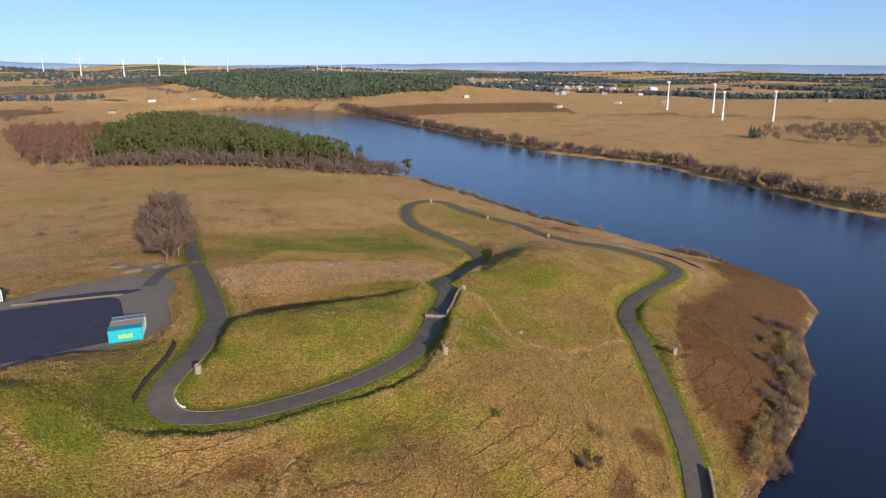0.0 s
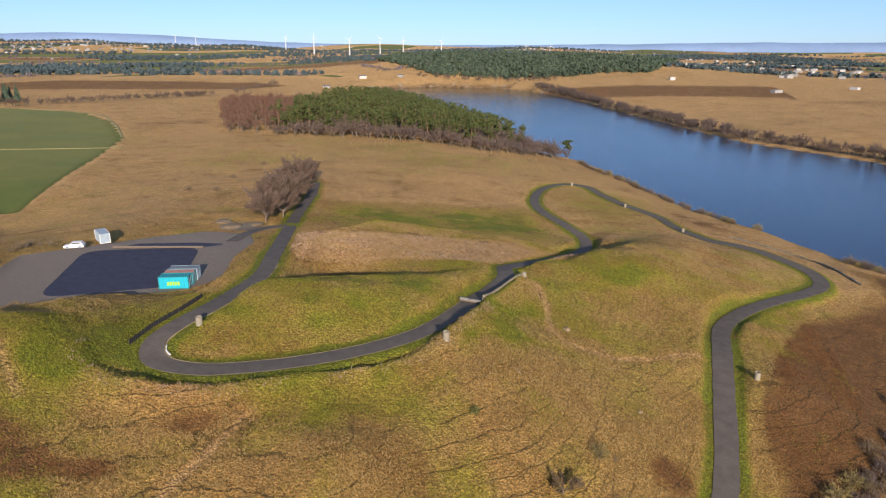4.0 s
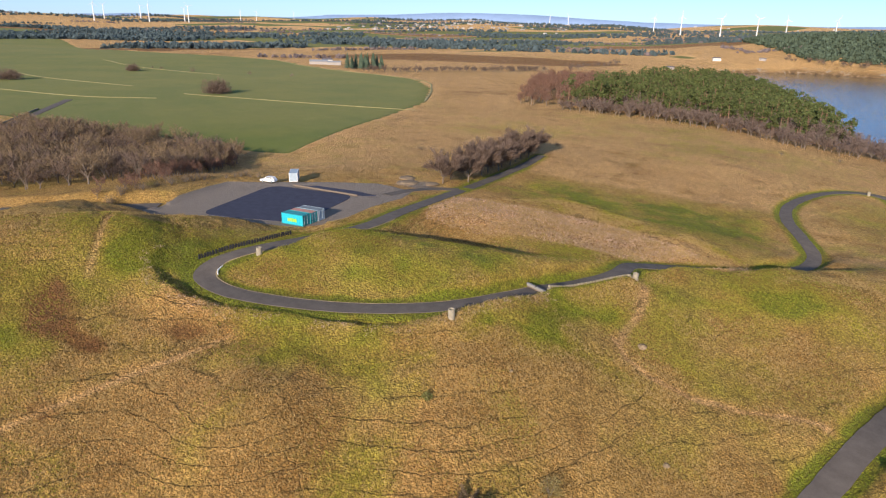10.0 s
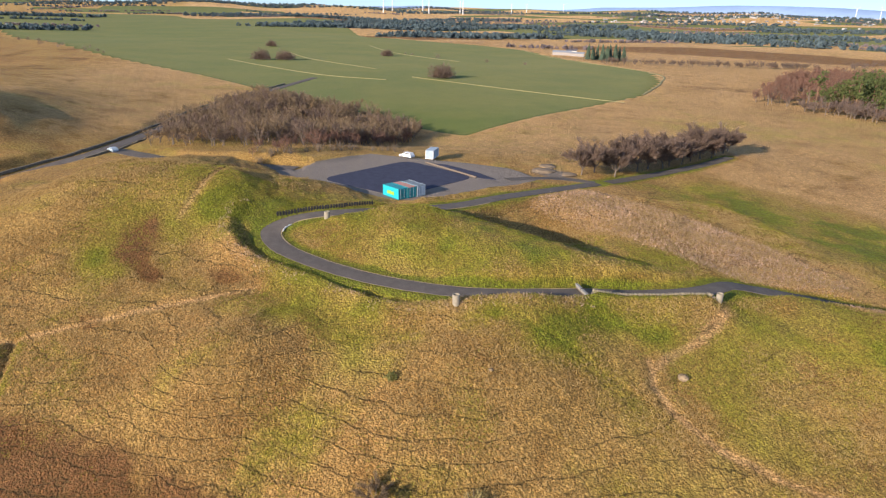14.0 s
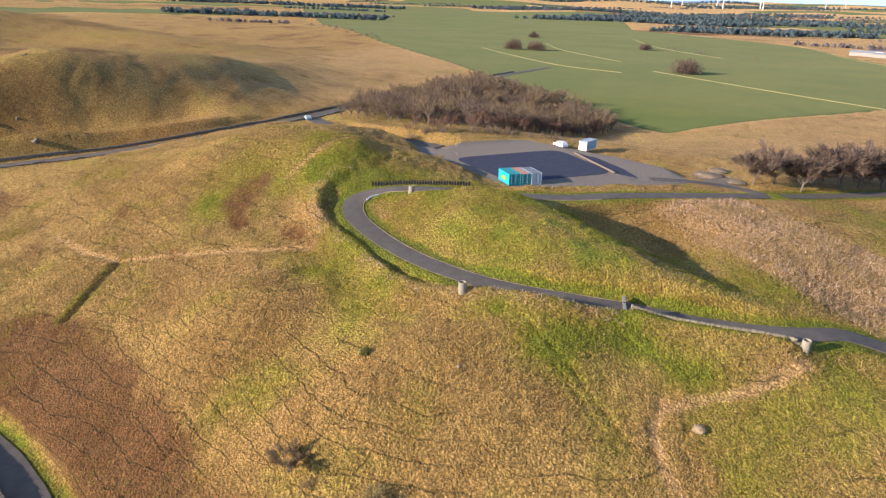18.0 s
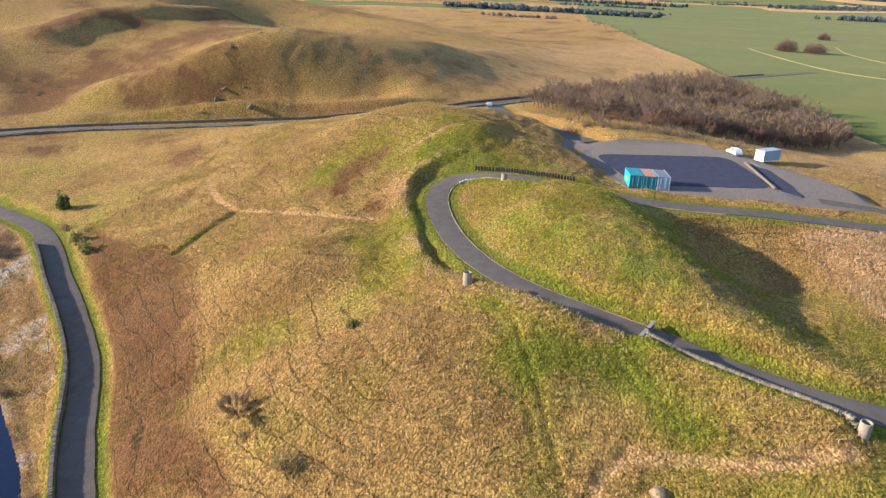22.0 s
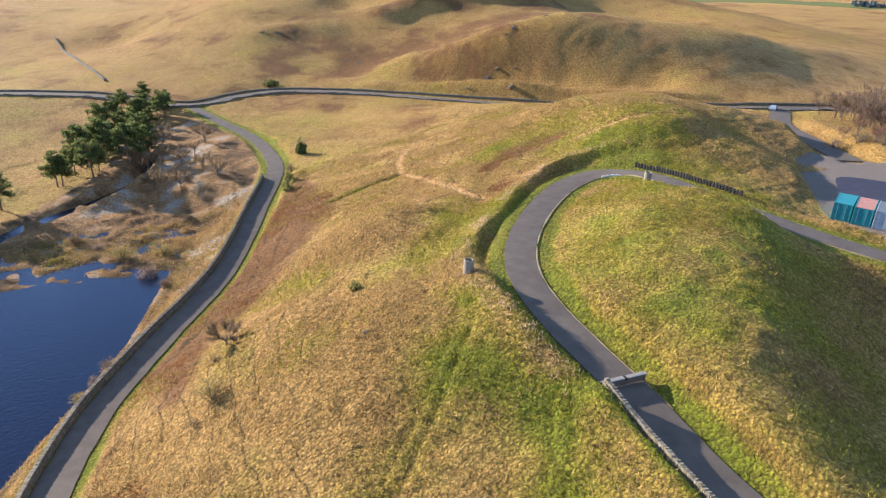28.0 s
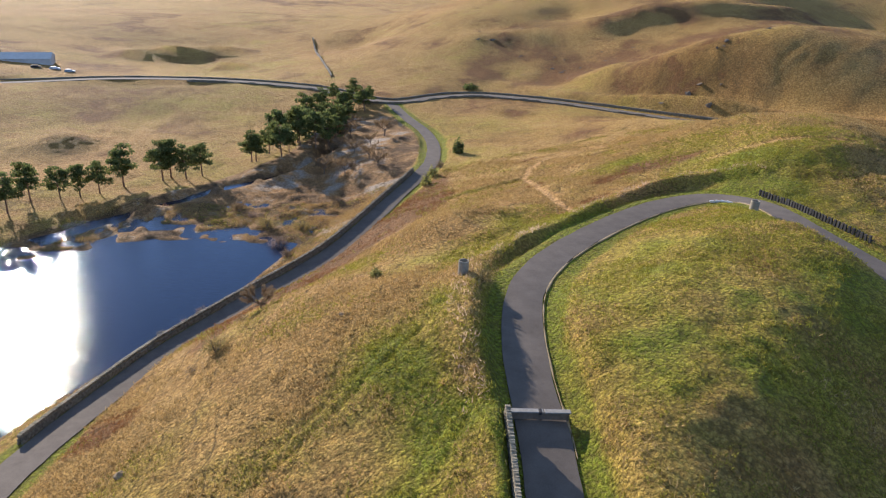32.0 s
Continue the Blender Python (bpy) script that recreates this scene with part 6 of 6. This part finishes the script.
boulder("boulder", 17.4, 138.1, 0.75, 1, "rounded grey boulder lying in the grass")
boulder("boulder", 13.0, 110.4, 0.32, 2, "half sunk grey stone on the slope")
boulder("boulder", 33, 121, 0.5, 5, "half sunk grey stone near the road")
crng = np.random.RandomState(9)
bits, at = [], np.vstack([np.c_[crng.normal(-114, 11, 24), crng.normal(-42, 9, 24)], np.c_[crng.normal(-78, 14, 40), crng.normal(-124, 12, 40)], np.c_[crng.normal(-60, 22, 25), crng.normal(-190, 26, 25)]])
for (x, y), z in zip(at, heights(at)):
    q = crng.normal(0, 1, (12, 3))
    q /= np.linalg.norm(q, axis=1)[:, None]
    hull = bmesh.new()
    for p in q:
        hull.verts.new(p * (crng.uniform(0.7, 1.8), crng.uniform(0.5, 1.2), crng.uniform(0.4, 1.0)))
    res = bmesh.ops.convex_hull(hull, input=hull.verts)
    hull.verts.index_update()
    fs = np.array([[v.index for v in f.verts] for f in hull.faces if len(f.verts) == 3])
    vs = np.array([v.co for v in hull.verts])
    hull.free()
    bits.append((vs * crng.uniform(0.6, 1.5) + (x, y, z - 0.75), fs))
v, f = merge(bits)
tagged(new("crag_rocks", sheet("crag_rocks", v, f, M_ROCK, False)), "dark outcrops of rock on the moor hills", "rocks", kind="stuff")


# ---- tussocks on the near slopes ----
def tussocks(name, spots, mat, tall, wide, seed, label):
    """Leaning tufts of a few broad grass blades each."""
    rng = np.random.RandomState(seed)
    z, d, near, verge, bank = land(spots[:, 0], spots[:, 1])
    ok = (near > 0.8) & (d > 0.6) & (verge < 0.6)
    for t in (TRACKS[0], TRACKS[2], TRACKS[3], TRACKS[5]):
        ok &= line_distance(spots[:, 0], spots[:, 1], t) > 0.8
    p = np.c_[spots, z][ok]
    n = len(p)
    blades = 4
    at = np.repeat(p, blades, 0) + np.c_[rng.normal(0, wide * 0.5, (n * blades, 2)), np.full(n * blades, -0.04)]
    lean = np.repeat(rng.normal(0, 0.55, (n, 3)) * (1, 1, 0), blades, 0) + (0, 0, 1.0)
    v, f = sprays(rng, at, lean, tall, 0.085 * wide + 0.012)
    return tagged(new(name, sheet(name, v, f, mat, False)), label, "grass", kind="stuff")


grng = np.random.RandomState(3)
dots = np.c_[grng.uniform(-85, 75, 300000), grng.uniform(10, 205, 300000)]
dots = dots[~((dots[:, 0] < -54) & (dots[:, 1] > 100))]
z, d, near, verge, bank = land(dots[:, 0], dots[:, 1])
green, brack, past, trods = plants_at(dots[:, 0], dots[:, 1], d, near, verge, bank)
pick = grng.rand(len(dots)) * 0.5 + 0.35 * lattice(dots[:, 0], dots[:, 1], 7, 51) + 0.2
dense = lattice(dots[:, 0], dots[:, 1], 9, 52) + 0.6 * lattice(dots[:, 0], dots[:, 1], 3, 53) + grng.rand(len(dots)) > 0.25
g = green > pick
b = (brack > 0.45) & ~g
tussocks("green_tussocks", dots[dense & g], M_TURF, 0.30, 0.38, 61, "green turf tufts on the mounds and slopes")
tussocks("bracken_litter", dots[dense & b], plain("dead_bracken", (0.29, 0.138, 0.052), 0.95, 0.6, 0.25, per_island=0.4, leaf=0.35), 0.34, 0.36, 62, "flattened red-brown dead bracken")
tussocks("straw_tussocks", dots[dense & ~g & ~b], M_RUSH, 0.42, 0.42, 63, "dry straw-coloured grass tussocks on the slopes")
reeds = scatter(MARSH, 0.85, 64, 0.55)
rz = heights(reeds)
tussocks("marsh_reeds", reeds[rz > 0.12], plain("dead_reeds", (0.46, 0.28, 0.13), 0.95, 0.6, 0.3, per_island=0.4, leaf=0.35), 0.8, 0.32, 65, "tawny dead reeds and sedge in the marsh")
field = scatter(RUSHES, 0.62, 66, 0.8)
tussocks("rush_field", field, plain("pale_rushes", (0.68, 0.45, 0.29), 0.95, 0.25, 0.5, per_island=0.65, leaf=0.3), 0.75, 0.45, 67, "pale brown rushes in the hollow field")


# ---- pale tracks and banks across the pasture ----
for track in ([(-640, 95), (-543, 122), (-442, 159), (-398, 199)], [(-420, 226), (-407, 230), (-316, 273), (-255, 308)], [(-815, 505), (-620, 478), (-444, 463), (-365, 414), (-290, 345)], [(-900, 300), (-765, 300), (-600, 330)], [(-760, 170), (-640, 180), (-500, 215)]):
    pts = smooth_road([(*p, 0) for p in track], 8.0)
    pts[:, 2] = heights(pts[:, :2]) + 0.25
    v, f = ribbon(pts, 1.6, 0.0, 1.2)
    tagged(new("field_bank", sheet("field_bank", v, f, plain("bank_grass", (0.24, 0.21, 0.085), 0.95, 0.05, 0.3))), "pale grassy bank across the pasture", "field bank", kind="structure")

# ---- tall dry grass on the bund, heaps in the yard ----
crest = along(BANK, 0.10, 1.9, 71)
crest = crest[~inside(crest[:, 0], crest[:, 1], BANK + [(-40, 125)])]
tussocks("bund_grass", crest[lattice(crest[:, 0], crest[:, 1], 3, 72) > -0.45], plain("bleached_grass", (0.66, 0.47, 0.30), 0.95, 0.6, 0.2, per_island=0.5, leaf=0.5), 0.55, 0.45, 73, "tall bleached dry grass along the bund")
for k, (x, y, w) in enumerate(((-83, 167, 3.2), (-88.5, 171, 2.6), (-78.5, 172.5, 2.2))):
    bm = bmesh.new()
    bmesh.ops.create_icosphere(bm, subdivisions=3, radius=w)
    for v in bm.verts:
        q = v.co * 0.5 + Vector((k * 7.0, 0, 0))
        v.co *= 1 + 0.3 * noise.noise(q)
        v.co.z *= 0.24
    me = bpy.data.meshes.new("gravel_heap")
    bm.to_mesh(me)
    bm.free()
    me.materials.append(M_HEAP if k else plain("heap_gravel", (0.17, 0.125, 0.08), 0.95, 1.2, 0.3, relief=0.05))
    if k == 0:
        M_HEAP = me.materials[0]
    ob = new("gravel_heap", me)
    ob.location = (x, y, height(x, y))
    tagged(ob, "low heap of grey-brown gravel beside the track", "gravel heap", "gravel heaps")
